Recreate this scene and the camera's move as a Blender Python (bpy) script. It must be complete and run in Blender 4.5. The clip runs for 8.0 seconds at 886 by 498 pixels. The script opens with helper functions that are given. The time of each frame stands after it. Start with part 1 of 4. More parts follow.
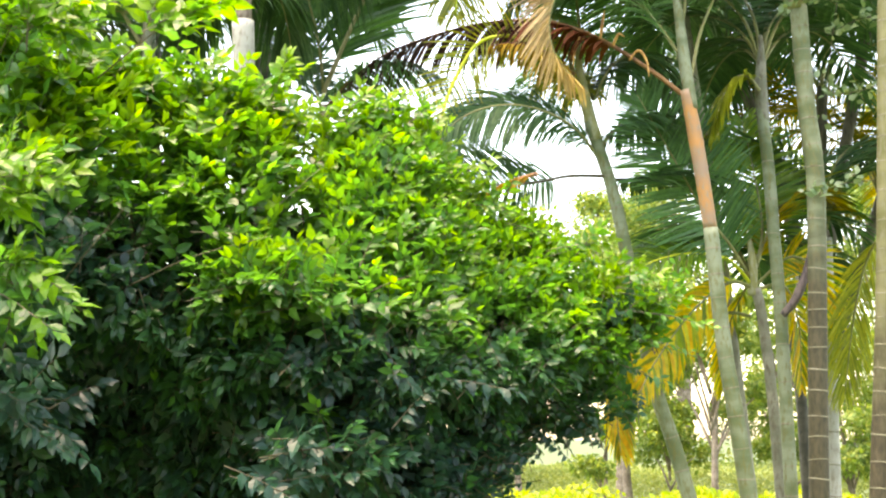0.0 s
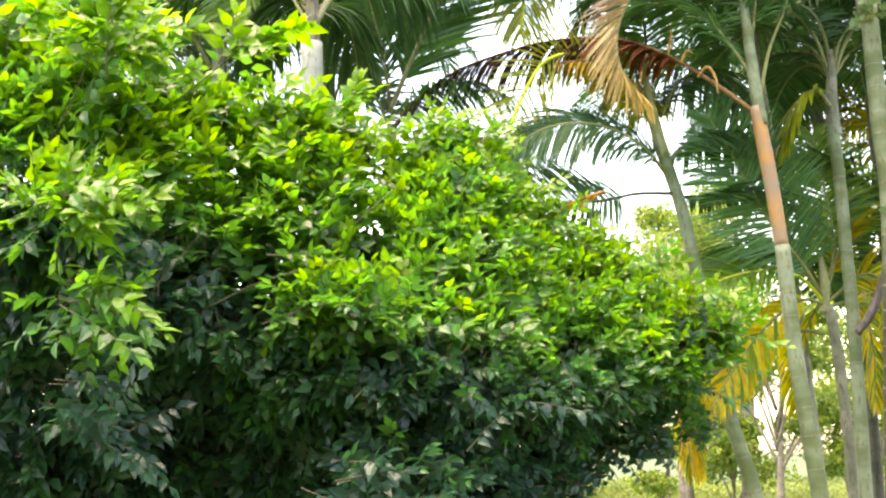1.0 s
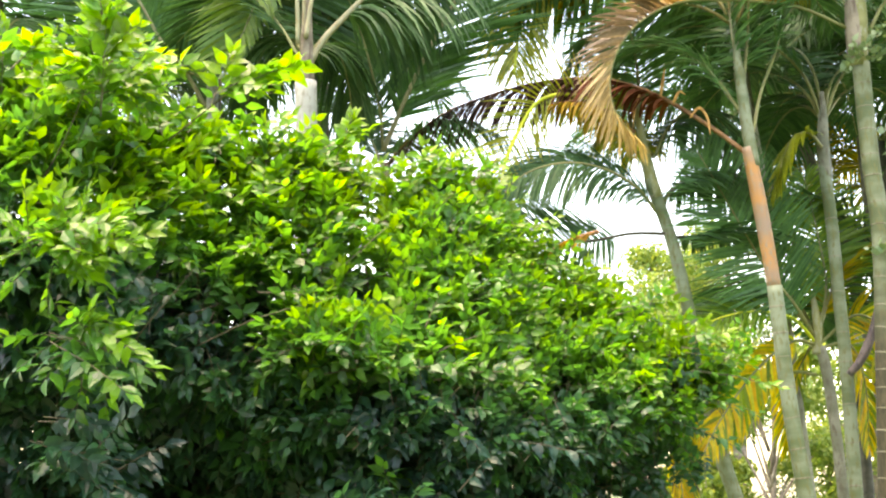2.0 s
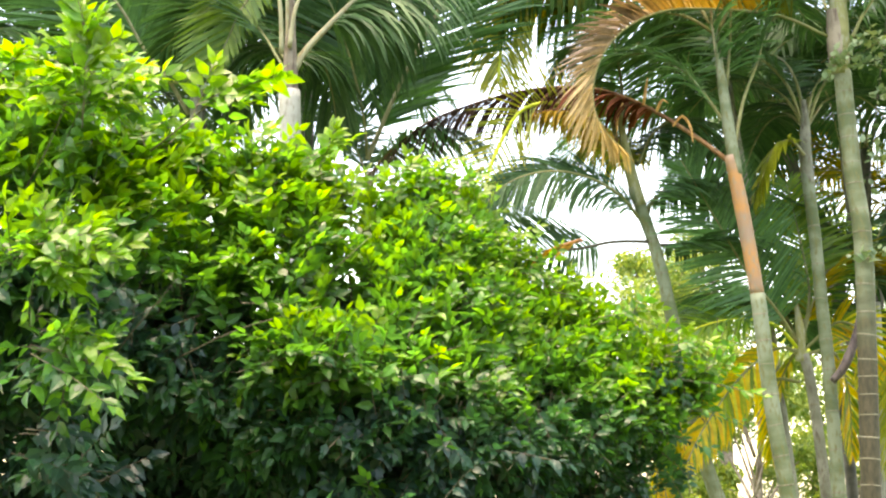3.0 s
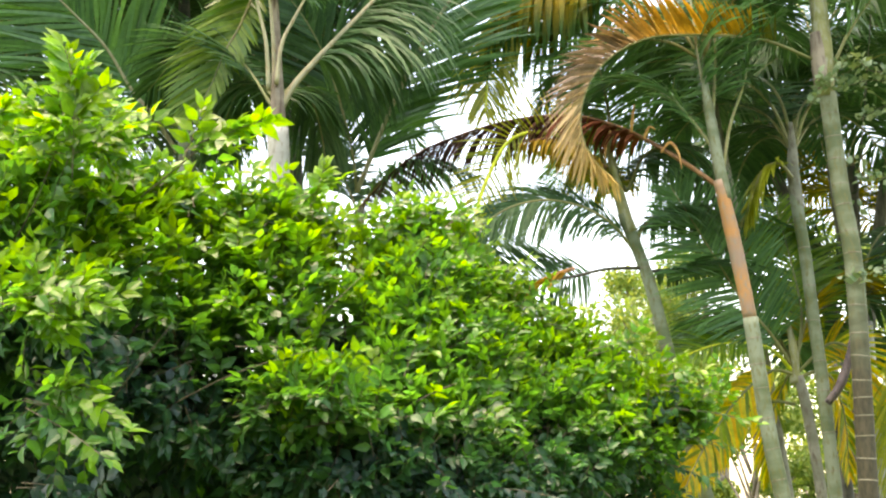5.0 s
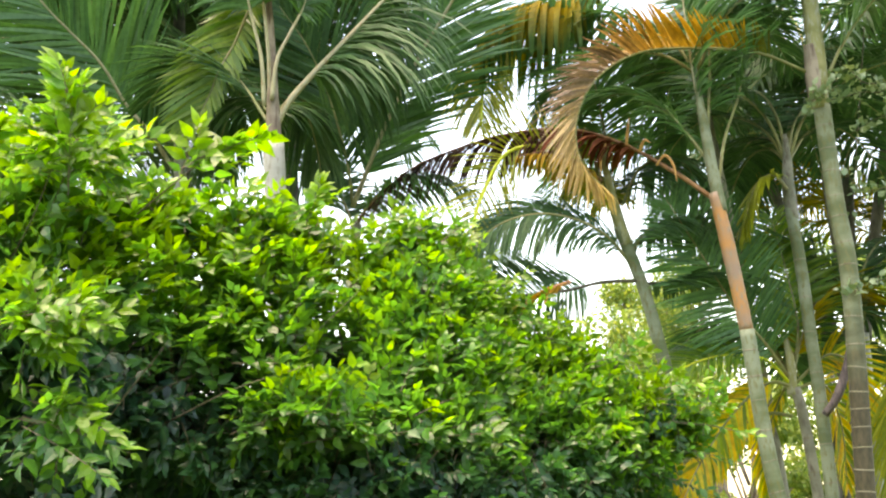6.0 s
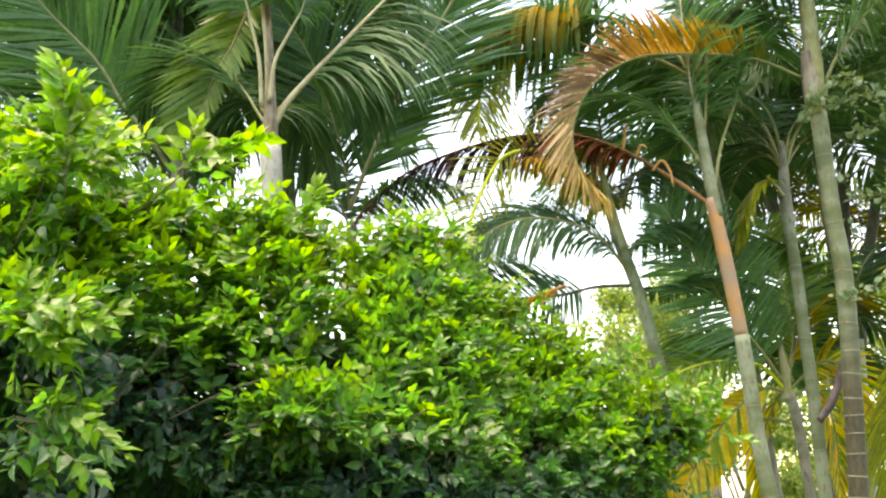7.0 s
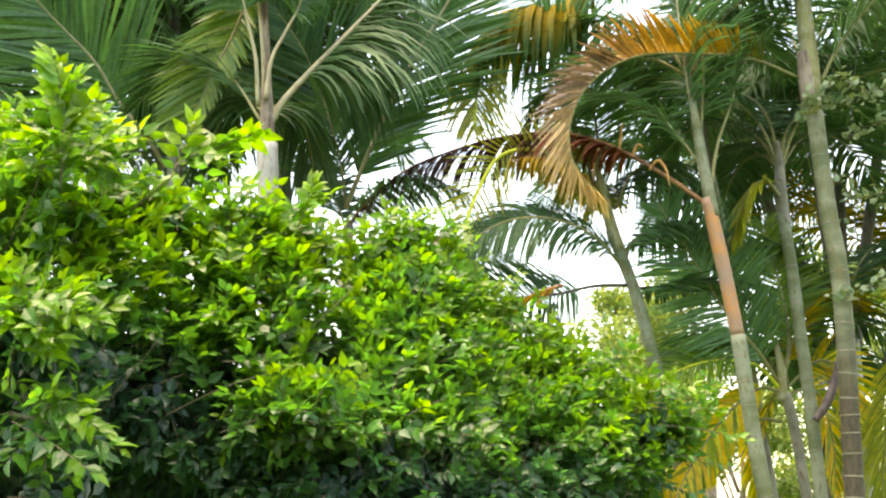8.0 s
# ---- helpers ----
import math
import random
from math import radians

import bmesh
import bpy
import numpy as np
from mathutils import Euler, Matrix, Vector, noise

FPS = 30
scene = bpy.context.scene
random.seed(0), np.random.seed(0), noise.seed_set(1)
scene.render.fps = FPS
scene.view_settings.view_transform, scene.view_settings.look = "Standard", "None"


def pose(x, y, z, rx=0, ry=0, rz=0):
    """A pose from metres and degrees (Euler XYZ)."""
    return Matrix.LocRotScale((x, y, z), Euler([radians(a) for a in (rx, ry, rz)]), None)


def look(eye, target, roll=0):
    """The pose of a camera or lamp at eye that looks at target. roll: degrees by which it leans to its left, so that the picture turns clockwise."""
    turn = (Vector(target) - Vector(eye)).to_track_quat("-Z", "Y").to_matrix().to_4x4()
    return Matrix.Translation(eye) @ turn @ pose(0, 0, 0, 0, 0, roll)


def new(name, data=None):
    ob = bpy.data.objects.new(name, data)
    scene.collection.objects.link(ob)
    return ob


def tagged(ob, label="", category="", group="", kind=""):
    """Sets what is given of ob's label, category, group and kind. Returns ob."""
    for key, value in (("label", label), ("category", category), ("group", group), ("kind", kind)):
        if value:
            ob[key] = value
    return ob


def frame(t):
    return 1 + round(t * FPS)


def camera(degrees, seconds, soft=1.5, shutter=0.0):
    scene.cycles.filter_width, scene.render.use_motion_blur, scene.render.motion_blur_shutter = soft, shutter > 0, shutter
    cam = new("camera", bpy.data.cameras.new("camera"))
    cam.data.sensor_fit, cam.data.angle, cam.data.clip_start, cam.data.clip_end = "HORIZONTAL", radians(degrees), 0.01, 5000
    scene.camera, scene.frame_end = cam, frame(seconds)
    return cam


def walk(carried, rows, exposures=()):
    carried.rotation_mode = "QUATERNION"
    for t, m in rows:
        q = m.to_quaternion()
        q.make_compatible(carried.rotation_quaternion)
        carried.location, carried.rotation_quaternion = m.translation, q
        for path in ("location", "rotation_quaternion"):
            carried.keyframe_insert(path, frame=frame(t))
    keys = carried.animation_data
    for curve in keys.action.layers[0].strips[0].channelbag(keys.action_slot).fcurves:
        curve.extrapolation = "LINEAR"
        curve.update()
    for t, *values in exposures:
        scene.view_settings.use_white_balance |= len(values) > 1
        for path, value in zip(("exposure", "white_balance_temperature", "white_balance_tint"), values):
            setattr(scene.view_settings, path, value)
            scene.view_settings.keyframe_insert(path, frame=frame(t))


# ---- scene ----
cam = camera(40, 8.0, soft=2.2)
PATH = [
    (0.0, 0.0000, 0.0000, 1.6000, 98.700, -0.000, 0.000),
    (0.5, -0.0465, 0.0198, 1.6202, 98.652, -0.052, 1.407),
    (1.0, -0.0678, -0.0052, 1.6315, 99.318, -0.118, 2.625),
    (1.5, -0.0742, 0.0002, 1.6295, 100.540, -0.227, 2.455),
    (3.0, -0.0506, -0.0113, 1.6448, 101.437, -0.093, 1.675),
    (3.5, -0.0549, -0.0101, 1.6696, 101.378, 0.775, 1.352),
    (4.0, -0.0720, -0.0181, 1.6914, 101.661, 1.017, 1.294),
    (4.5, -0.0644, -0.0216, 1.7062, 102.030, 1.209, 1.445),
    (6.0, -0.0618, -0.0322, 1.7237, 102.919, 1.939, 1.415),
    (6.5, -0.0596, -0.0303, 1.7038, 103.173, 1.462, 1.275),
    (7.0, -0.0588, -0.0369, 1.7214, 103.069, 1.496, 1.150),
    (7.5, -0.0540, -0.0351, 1.7083, 103.199, 1.460, 1.069),
    (8.0, -0.0639, -0.0276, 1.7032, 103.183, 1.414, 0.910),
]
walk(cam, [(t, pose(x, y, z, rx, ry, rz)) for t, x, y, z, rx, ry, rz in PATH], [(0.0, 3.22, 9900, 17), (3.5, 3.17, 9900, 17), (4.3, 2.98, 9900, 17), (8.0, 2.88, 9900, 17)])

# ---- daylight: a bright hazy sky with a soft, high sun ----
world = bpy.data.worlds.new("hazy_sky")
scene.world = world
world.use_nodes = True
wn = world.node_tree
sky = wn.nodes.new("ShaderNodeTexSky")
sky.sky_type = "NISHITA"
sky.sun_disc = False
sky.sun_elevation = radians(78)
sky.sun_rotation = radians(-100)
sky.air_density, sky.dust_density, sky.ozone_density = 1.0, 1.6, 0.6
wn.links.new(sky.outputs[0], wn.nodes["Background"].inputs[0])
wn.nodes["Background"].inputs[1].default_value = 0.15
sun_data = bpy.data.lights.new("sun", "SUN")
sun_data.energy, sun_data.angle, sun_data.color = 1.1, radians(50), (1.0, 0.985, 0.96)
sun = new("sun", sun_data)
sun.matrix_world = look((-6, -1, 30), (0, 0, 0))


# ---- materials ----
def nodes_of(name):
    m = bpy.data.materials.new(name)
    m.use_nodes = True
    nt = m.node_tree
    return m, nt, nt.nodes["Principled BSDF"], nt.nodes["Material Output"]


def add(nt, kind, **values):
    n = nt.nodes.new(kind)
    for key, value in values.items():
        n.inputs[key.replace("_", " ")].default_value = value
    return n


def ramp(nt, stops, source):
    r = nt.nodes.new("ShaderNodeValToRGB")
    while len(r.color_ramp.elements) < len(stops):
        r.color_ramp.elements.new(0.5)
    for e, (p, c) in zip(r.color_ramp.elements, stops):
        e.position, e.color = p, (*c, 1)
    nt.links.new(source, r.inputs[0])
    return r.outputs[0]


def mix(nt, fac, a, b, mode="MIX"):
    m = nt.nodes.new("ShaderNodeMix")
    m.data_type, m.blend_type = "RGBA", mode
    for socket, value in ((m.inputs[0], fac), (m.inputs[6], a), (m.inputs[7], b)):
        if isinstance(value, (int, float)):
            socket.default_value = value
        elif isinstance(value, tuple):
            socket.default_value = (*value, 1)
        else:
            nt.links.new(value, socket)
    return m.outputs[2]


def field(nt, name):
    a = nt.nodes.new("ShaderNodeAttribute")
    a.attribute_name = name
    return a.outputs["Fac"]


def leafy(name, stops, by="island", rough=0.38, through_light=0.4, glow=(1.25, 1.15, 0.5), spec=0.5, along=None):
    """A blade: gloss and green by reflection, yellower by light that comes through it."""
    m, nt, b, out = nodes_of(name)
    geo = nt.nodes.new("ShaderNodeNewGeometry")
    info = nt.nodes.new("ShaderNodeObjectInfo")
    both, chance = nt.nodes.new("ShaderNodeMath"), nt.nodes.new("ShaderNodeMath")
    chance.operation = "FRACT"
    nt.links.new(geo.outputs["Random Per Island"], both.inputs[0])
    nt.links.new(info.outputs["Random"], both.inputs[1])
    nt.links.new(both.outputs[0], chance.inputs[0])
    chance = chance.outputs[0]
    c = ramp(nt, stops, chance if by == "island" else field(nt, by))
    if along:
        c = mix(nt, ramp(nt, [(0.35, (0, 0, 0)), (0.8, (1, 1, 1))], field(nt, "tipward")), c, ramp(nt, along, chance))
    if by != "island":
        shade = ramp(nt, [(0.0, (0.6, 0.6, 0.6)), (1.0, (1.25, 1.25, 1.25))], chance)
        c = mix(nt, 1.0, c, shade, "MULTIPLY")
    noise_tex = add(nt, "ShaderNodeTexNoise", Scale=35.0, Detail=3.0)
    coord = nt.nodes.new("ShaderNodeTexCoord")
    nt.links.new(coord.outputs["Object"], noise_tex.inputs["Vector"])
    c = mix(nt, 1.0, c, ramp(nt, [(0.3, (0.75, 0.78, 0.75)), (0.7, (1.15, 1.12, 1.1))], noise_tex.outputs["Fac"]), "MULTIPLY")
    nt.links.new(c, b.inputs["Base Color"])
    b.inputs["Roughness"].default_value = rough
    b.inputs["Specular IOR Level"].default_value = spec
    tr = nt.nodes.new("ShaderNodeBsdfTranslucent")
    nt.links.new(mix(nt, 1.0, c, glow, "MULTIPLY"), tr.inputs["Color"])
    ms = nt.nodes.new("ShaderNodeMixShader")
    ms.inputs[0].default_value = through_light
    nt.links.new(b.outputs[0], ms.inputs[1])
    nt.links.new(tr.outputs[0], ms.inputs[2])
    nt.links.new(ms.outputs[0], out.inputs["Surface"])
    return m


def barky(name, low, high, stain, rough=0.75, scale=6.0, stretch=0.35, blotch=0.5, foot=None):
    m, nt, b, out = nodes_of(name)
    coord = nt.nodes.new("ShaderNodeTexCoord")
    mp = add(nt, "ShaderNodeMapping", Scale=(1.0, 1.0, stretch))
    nt.links.new(coord.outputs["Object"], mp.inputs["Vector"])
    band = add(nt, "ShaderNodeMapping", Scale=(0.5, 0.5, 1.3))
    nt.links.new(coord.outputs["Object"], band.inputs["Vector"])
    n1 = add(nt, "ShaderNodeTexNoise", Scale=scale, Detail=5.0)
    n2 = add(nt, "ShaderNodeTexNoise", Scale=scale * 9, Detail=4.0)
    nt.links.new(band.outputs[0], n1.inputs["Vector"])
    nt.links.new(mp.outputs[0], n2.inputs["Vector"])
    c = ramp(nt, [(0.4, low), (0.6, high)], n1.outputs["Fac"])
    c = mix(nt, ramp(nt, [(blotch, (0, 0, 0)), (blotch + 0.2, (1, 1, 1))], n2.outputs["Fac"]), c, stain)
    if foot:
        # older brown bark from the foot up to about the height given
        z0, z1, fl, fh = foot
        sep = nt.nodes.new("ShaderNodeSeparateXYZ")
        nt.links.new(coord.outputs["Object"], sep.inputs[0])
        wob = nt.nodes.new("ShaderNodeMath")
        wob.operation = "MULTIPLY_ADD"
        nt.links.new(n1.outputs["Fac"], wob.inputs[0])
        wob.inputs[1].default_value = 1.2
        nt.links.new(sep.outputs[2], wob.inputs[2])
        rng_node = add(nt, "ShaderNodeMapRange")
        rng_node.inputs["From Min"].default_value, rng_node.inputs["From Max"].default_value = z0 + 0.6, z1 + 0.6
        nt.links.new(wob.outputs[0], rng_node.inputs["Value"])
        c = mix(nt, rng_node.outputs[0], ramp(nt, [(0.35, fl), (0.65, fh)], n2.outputs["Fac"]), c)
    nt.links.new(c, b.inputs["Base Color"])
    b.inputs["Roughness"].default_value = rough
    bump = add(nt, "ShaderNodeBump", Strength=0.3, Distance=0.004)
    nt.links.new(n2.outputs["Fac"], bump.inputs["Height"])
    nt.links.new(bump.outputs[0], b.inputs["Normal"])
    return m


# leaf ramp by age, the shrub's bluish shade put into its dark end
SHRUB = leafy("shrub_leaf", [(0.0, (0.024, 0.088, 0.072)), (0.35, (0.043, 0.17, 0.058)), (0.65, (0.094, 0.3, 0.03)), (1.0, (0.215, 0.41, 0.016))], by="young_lit", rough=0.3, spec=0.55, through_light=0.6, glow=(1.15, 1.18, 0.65))
# frond green in three tones, with sun and shade put into the colour
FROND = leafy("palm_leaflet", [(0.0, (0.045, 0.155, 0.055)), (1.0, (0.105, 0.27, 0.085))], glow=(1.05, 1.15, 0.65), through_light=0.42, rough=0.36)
FROND_LIT = leafy("palm_leaflet_lit", [(0.0, (0.06, 0.19, 0.02)), (1.0, (0.19, 0.33, 0.03))], through_light=0.5)
FROND_SHADED = leafy("palm_leaflet_shaded", [(0.0, (0.028, 0.092, 0.038)), (1.0, (0.07, 0.175, 0.06))], glow=(1.05, 1.15, 0.65), through_light=0.34, rough=0.5, spec=0.3)
OLIVE = leafy("palm_leaflet_olive", [(0.0, (0.26, 0.2, 0.01)), (1.0, (0.4, 0.3, 0.015))], through_light=0.55, rough=0.65, spec=0.15, glow=(1.1, 1.1, 0.4), along=[(0, (0.02, 0.085, 0.02)), (1, (0.04, 0.12, 0.025))])
YELLOW = leafy("palm_leaflet_yellow", [(0.0, (0.62, 0.4, 0.015)), (0.4, (0.72, 0.54, 0.025)), (0.6, (0.5, 0.5, 0.04)), (0.75, (0.2, 0.3, 0.03)), (1.0, (0.12, 0.22, 0.03))], through_light=0.68, glow=(1.2, 1.2, 0.5))
LIME = leafy("palm_leaflet_lime", [(0.0, (0.16, 0.24, 0.02)), (1.0, (0.4, 0.42, 0.05))], through_light=0.45)
DEAD = leafy("palm_leaflet_dead", [(0.0, (0.2, 0.06, 0.022)), (0.2, (0.17, 0.05, 0.026)), (0.32, (0.075, 0.042, 0.035)), (1.0, (0.1, 0.075, 0.07))], by="along", rough=0.7, through_light=0.35, glow=(1.2, 1, 0.8), spec=0.2)
OCHRE = leafy("palm_leaflet_ochre", [(0.0, (0.3, 0.19, 0.02)), (1.0, (0.42, 0.28, 0.03))], rough=0.6, through_light=0.4, spec=0.25)
DRIED = leafy("palm_leaflet_dried", [(0.0, (0.14, 0.17, 0.03)), (0.12, (0.4, 0.25, 0.025)), (0.34, (0.36, 0.21, 0.035)), (0.47, (0.17, 0.12, 0.085)), (0.6, (0.25, 0.2, 0.155)), (0.72, (0.46, 0.36, 0.2)), (1.0, (0.58, 0.4, 0.13))], by="along", rough=0.65, through_light=0.3, glow=(1.2, 1.05, 0.7), spec=0.2)
RACHIS = barky("palm_rachis", (0.14, 0.17, 0.05), (0.24, 0.25, 0.09), (0.2, 0.16, 0.06), 0.5)
RACHIS_PALE = barky("palm_rachis_pale", (0.3, 0.3, 0.17), (0.4, 0.38, 0.22), (0.28, 0.22, 0.1), 0.5)
RACHIS_LIME = barky("palm_rachis_lime", (0.45, 0.55, 0.02), (0.55, 0.62, 0.03), (0.4, 0.42, 0.03), 0.5)
RACHIS_BROWN = barky("palm_rachis_brown", (0.2, 0.09, 0.04), (0.32, 0.16, 0.06), (0.1, 0.05, 0.03), 0.7)
RACHIS_ORANGE = barky("palm_rachis_orange", (0.42, 0.2, 0.05), (0.5, 0.27, 0.08), (0.25, 0.12, 0.05), 0.7)
RACHIS_DARK = barky("palm_rachis_dark", (0.05, 0.05, 0.03), (0.09, 0.08, 0.05), (0.04, 0.04, 0.03), 0.6)
TRUNK = barky("palm_trunk_green", (0.1, 0.14, 0.062), (0.215, 0.26, 0.17), (0.14, 0.145, 0.05))
TRUNK_OLIVE = barky("palm_trunk_olive", (0.192, 0.2, 0.064), (0.288, 0.288, 0.128), (0.32, 0.336, 0.24))
TRUNK_PALE = barky("palm_trunk_pale", (0.32, 0.336, 0.288), (0.416, 0.416, 0.36), (0.24, 0.224, 0.176))
TRUNK_GREY = barky("palm_trunk_grey", (0.17, 0.18, 0.125), (0.27, 0.27, 0.21), (0.13, 0.11, 0.08))
TRUNK_TALL = barky("palm_trunk_tall", (0.1, 0.135, 0.06), (0.215, 0.255, 0.16), (0.15, 0.155, 0.06), foot=(2.3, 3.0, (0.042, 0.04, 0.02), (0.085, 0.073, 0.04)))
TRUNK_EDGE = barky("palm_trunk_edge", (0.12, 0.125, 0.045), (0.19, 0.19, 0.09), (0.18, 0.18, 0.11), foot=(1.6, 2.5, (0.045, 0.038, 0.02), (0.09, 0.075, 0.042)))
# bark darkened so the trunks behind sink into the shaded fronds
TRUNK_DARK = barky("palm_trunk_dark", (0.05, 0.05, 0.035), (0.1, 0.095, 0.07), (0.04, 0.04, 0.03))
RING = barky("trunk_scar", (0.19, 0.19, 0.12), (0.25, 0.24, 0.17), (0.12, 0.1, 0.06))
SHAFT_ORANGE = barky("crownshaft_orange", (0.29, 0.2, 0.135), (0.46, 0.22, 0.07), (0.27, 0.22, 0.15), 0.55, 5.0, 0.5, 0.5)
SHEATH_PURPLE = barky("sheath_purple", (0.1, 0.075, 0.07), (0.18, 0.14, 0.13), (0.05, 0.04, 0.04), 0.6)
SHEATH_FIBRE = barky("fibrous_sheath", (0.17, 0.14, 0.1), (0.3, 0.26, 0.19), (0.1, 0.07, 0.05), 0.8, 7.0, 0.15)
TWIG = barky("shrub_twig", (0.07, 0.06, 0.035), (0.14, 0.12, 0.07), (0.05, 0.045, 0.03))
BARK_FAR = barky("tree_bark", (0.16, 0.13, 0.1), (0.28, 0.24, 0.2), (0.1, 0.08, 0.06), 0.9)
FAR_LEAF = leafy("tree_leaf_pale", [(0.0, (0.09, 0.18, 0.04)), (0.6, (0.18, 0.29, 0.07)), (1.0, (0.34, 0.4, 0.12))], through_light=0.5, rough=0.6)
FAR_DARK = leafy("tree_leaf_green", [(0.0, (0.04, 0.09, 0.03)), (1.0, (0.10, 0.17, 0.06))], through_light=0.4, rough=0.6)
# paled green, distance haze mixed into the leaf colour
HAZE_LEAF = leafy("undergrowth_leaf_hazed", [(0.0, (0.16, 0.25, 0.09)), (1.0, (0.34, 0.4, 0.17))], through_light=0.5, rough=0.7)
HEDGE_LEAF = leafy("hedge_leaf_yellow", [(0.0, (0.2, 0.34, 0.02)), (1.0, (0.45, 0.5, 0.03))], through_light=0.45, rough=0.5)
VINE_LEAF = leafy("vine_leaf", [(0.0, (0.13, 0.24, 0.13)), (1.0, (0.26, 0.36, 0.22))], through_light=0.35)

lawn, lnt, lb, lout = nodes_of("lawn")
lc = lnt.nodes.new("ShaderNodeTexCoord")
l1 = add(lnt, "ShaderNodeTexNoise", Scale=0.7, Detail=6.0)
l2 = add(lnt, "ShaderNodeTexNoise", Scale=40.0, Detail=4.0)
for n in (l1, l2):
    lnt.links.new(lc.outputs["Object"], n.inputs["Vector"])
lcol = ramp(lnt, [(0.3, (0.03, 0.06, 0.014)), (0.7, (0.07, 0.11, 0.022))], l1.outputs["Fac"])
lcol = mix(lnt, 0.5, lcol, ramp(lnt, [(0.3, (0.025, 0.04, 0.014)), (0.7, (0.09, 0.13, 0.035))], l2.outputs["Fac"]))
lnt.links.new(lcol, lb.inputs["Base Color"])
lb.inputs["Roughness"].default_value = 0.9


# ---- mesh helpers ----
def mesh_of(name, verts, faces, material, fields=None):
    me = bpy.data.meshes.new(name)
    me.from_pydata([tuple(v) for v in verts], [], faces)
    me.materials.append(material)
    for key, values in (fields or {}).items():
        me.attributes.new(key, "FLOAT", "POINT").data.foreach_set("value", np.asarray(values, dtype=np.float32))
    return me


def part(name, me, parent, label="", smooth=True, kind=""):
    if smooth:
        me.shade_smooth()
    ob = new(name, me)
    ob.parent = parent
    return tagged(ob, label, kind=kind)


def unit(v):
    v = np.asarray(v, dtype=float)
    return v / (np.linalg.norm(v, axis=-1, keepdims=True) + 1e-12)


def spline(points, n):
    """n points on a smooth curve through the given ones."""
    p = np.array(points, dtype=float)
    p = np.vstack([2 * p[0] - p[1], p, 2 * p[-1] - p[-2]])
    seg = np.linalg.norm(np.diff(p[1:-1], axis=0), axis=1)
    at = np.concatenate([[0], np.cumsum(seg)]) / seg.sum()
    out = []
    for u in np.linspace(0, 1, n):
        i = min(np.searchsorted(at, u, side="right") - 1, len(seg) - 1)
        s = (u - at[i]) / (at[i + 1] - at[i])
        a, b, c, d = p[i:i + 4]
        out.append(0.5 * (2 * b + (c - a) * s + (2 * a - 5 * b + 4 * c - d) * s * s + (3 * b - a - 3 * c + d) * s ** 3))
    return np.array(out)


def frames_along(p, up):
    """Tangents and normals carried along a curve without twist."""
    t = unit(np.gradient(p, axis=0))
    nrm = np.zeros_like(p)
    cur = np.array(up, dtype=float)
    for i in range(len(p)):
        cur = cur - t[i] * (cur @ t[i])
        cur = cur / (np.linalg.norm(cur) + 1e-9)
        nrm[i] = cur
    return t, nrm


def tube(p, radii, sides=8, up=(0.31, 0.2, 0.93)):
    p = np.asarray(p)
    t, nrm = frames_along(p, up)
    s = np.cross(t, nrm)
    a = np.linspace(0, 2 * math.pi, sides, endpoint=False)
    ring = np.cos(a)[None, :, None] * nrm[:, None] + np.sin(a)[None, :, None] * s[:, None]
    v = (p[:, None] + ring * np.asarray(radii)[:, None, None]).reshape(-1, 3)
    faces = []
    for i in range(len(p) - 1):
        for j in range(sides):
            k = (j + 1) % sides
            faces.append((i * sides + j, i * sides + k, (i + 1) * sides + k, (i + 1) * sides + j))
    n = len(p)
    faces.append(tuple(range(sides))[::-1])
    faces.append(tuple(range((n - 1) * sides, n * sides)))
    return v, faces


LEAF_V = np.array([(0, 0, 0), (-0.27, 0.32, 0.04), (0, 0.34, 0), (0.27, 0.32, 0.04), (-0.2, 0.64, 0.01), (0, 0.68, -0.03), (0.2, 0.64, 0.01), (0, 1.05, -0.15)])
LEAF_F = [(0, 2, 1), (0, 3, 2), (1, 2, 5, 4), (2, 3, 6, 5), (4, 5, 7), (5, 6, 7)]


BLADE_V = np.array([(0, 0, 0), (-0.3, 0.45, 0.06), (0, 1.0, -0.08), (0.3, 0.45, 0.06)])
BLADE_F = [(0, 2, 1), (0, 3, 2)]


def leaves_mesh(name, base, axis, normal, size, material, young_lit=None, shape=LEAF_V, plan=LEAF_F):
    """Many leaves in one mesh: each at base, pointing along axis, its upper face along normal."""
    axis = unit(axis)
    normal = unit(normal - axis * np.sum(axis * normal, axis=1, keepdims=True))
    side = np.cross(axis, normal)
    v = base[:, None] + size[:, None, None] * (shape[None, :, 0:1] * side[:, None] + shape[None, :, 1:2] * axis[:, None] + shape[None, :, 2:3] * normal[:, None])
    k = len(shape)
    faces = [tuple(i * k + j for j in f) for i in range(len(base)) for f in plan]
    fields = {"young_lit": np.repeat(young_lit, k)} if young_lit is not None else None
    return mesh_of(name, v.reshape(-1, 3), faces, material, fields)


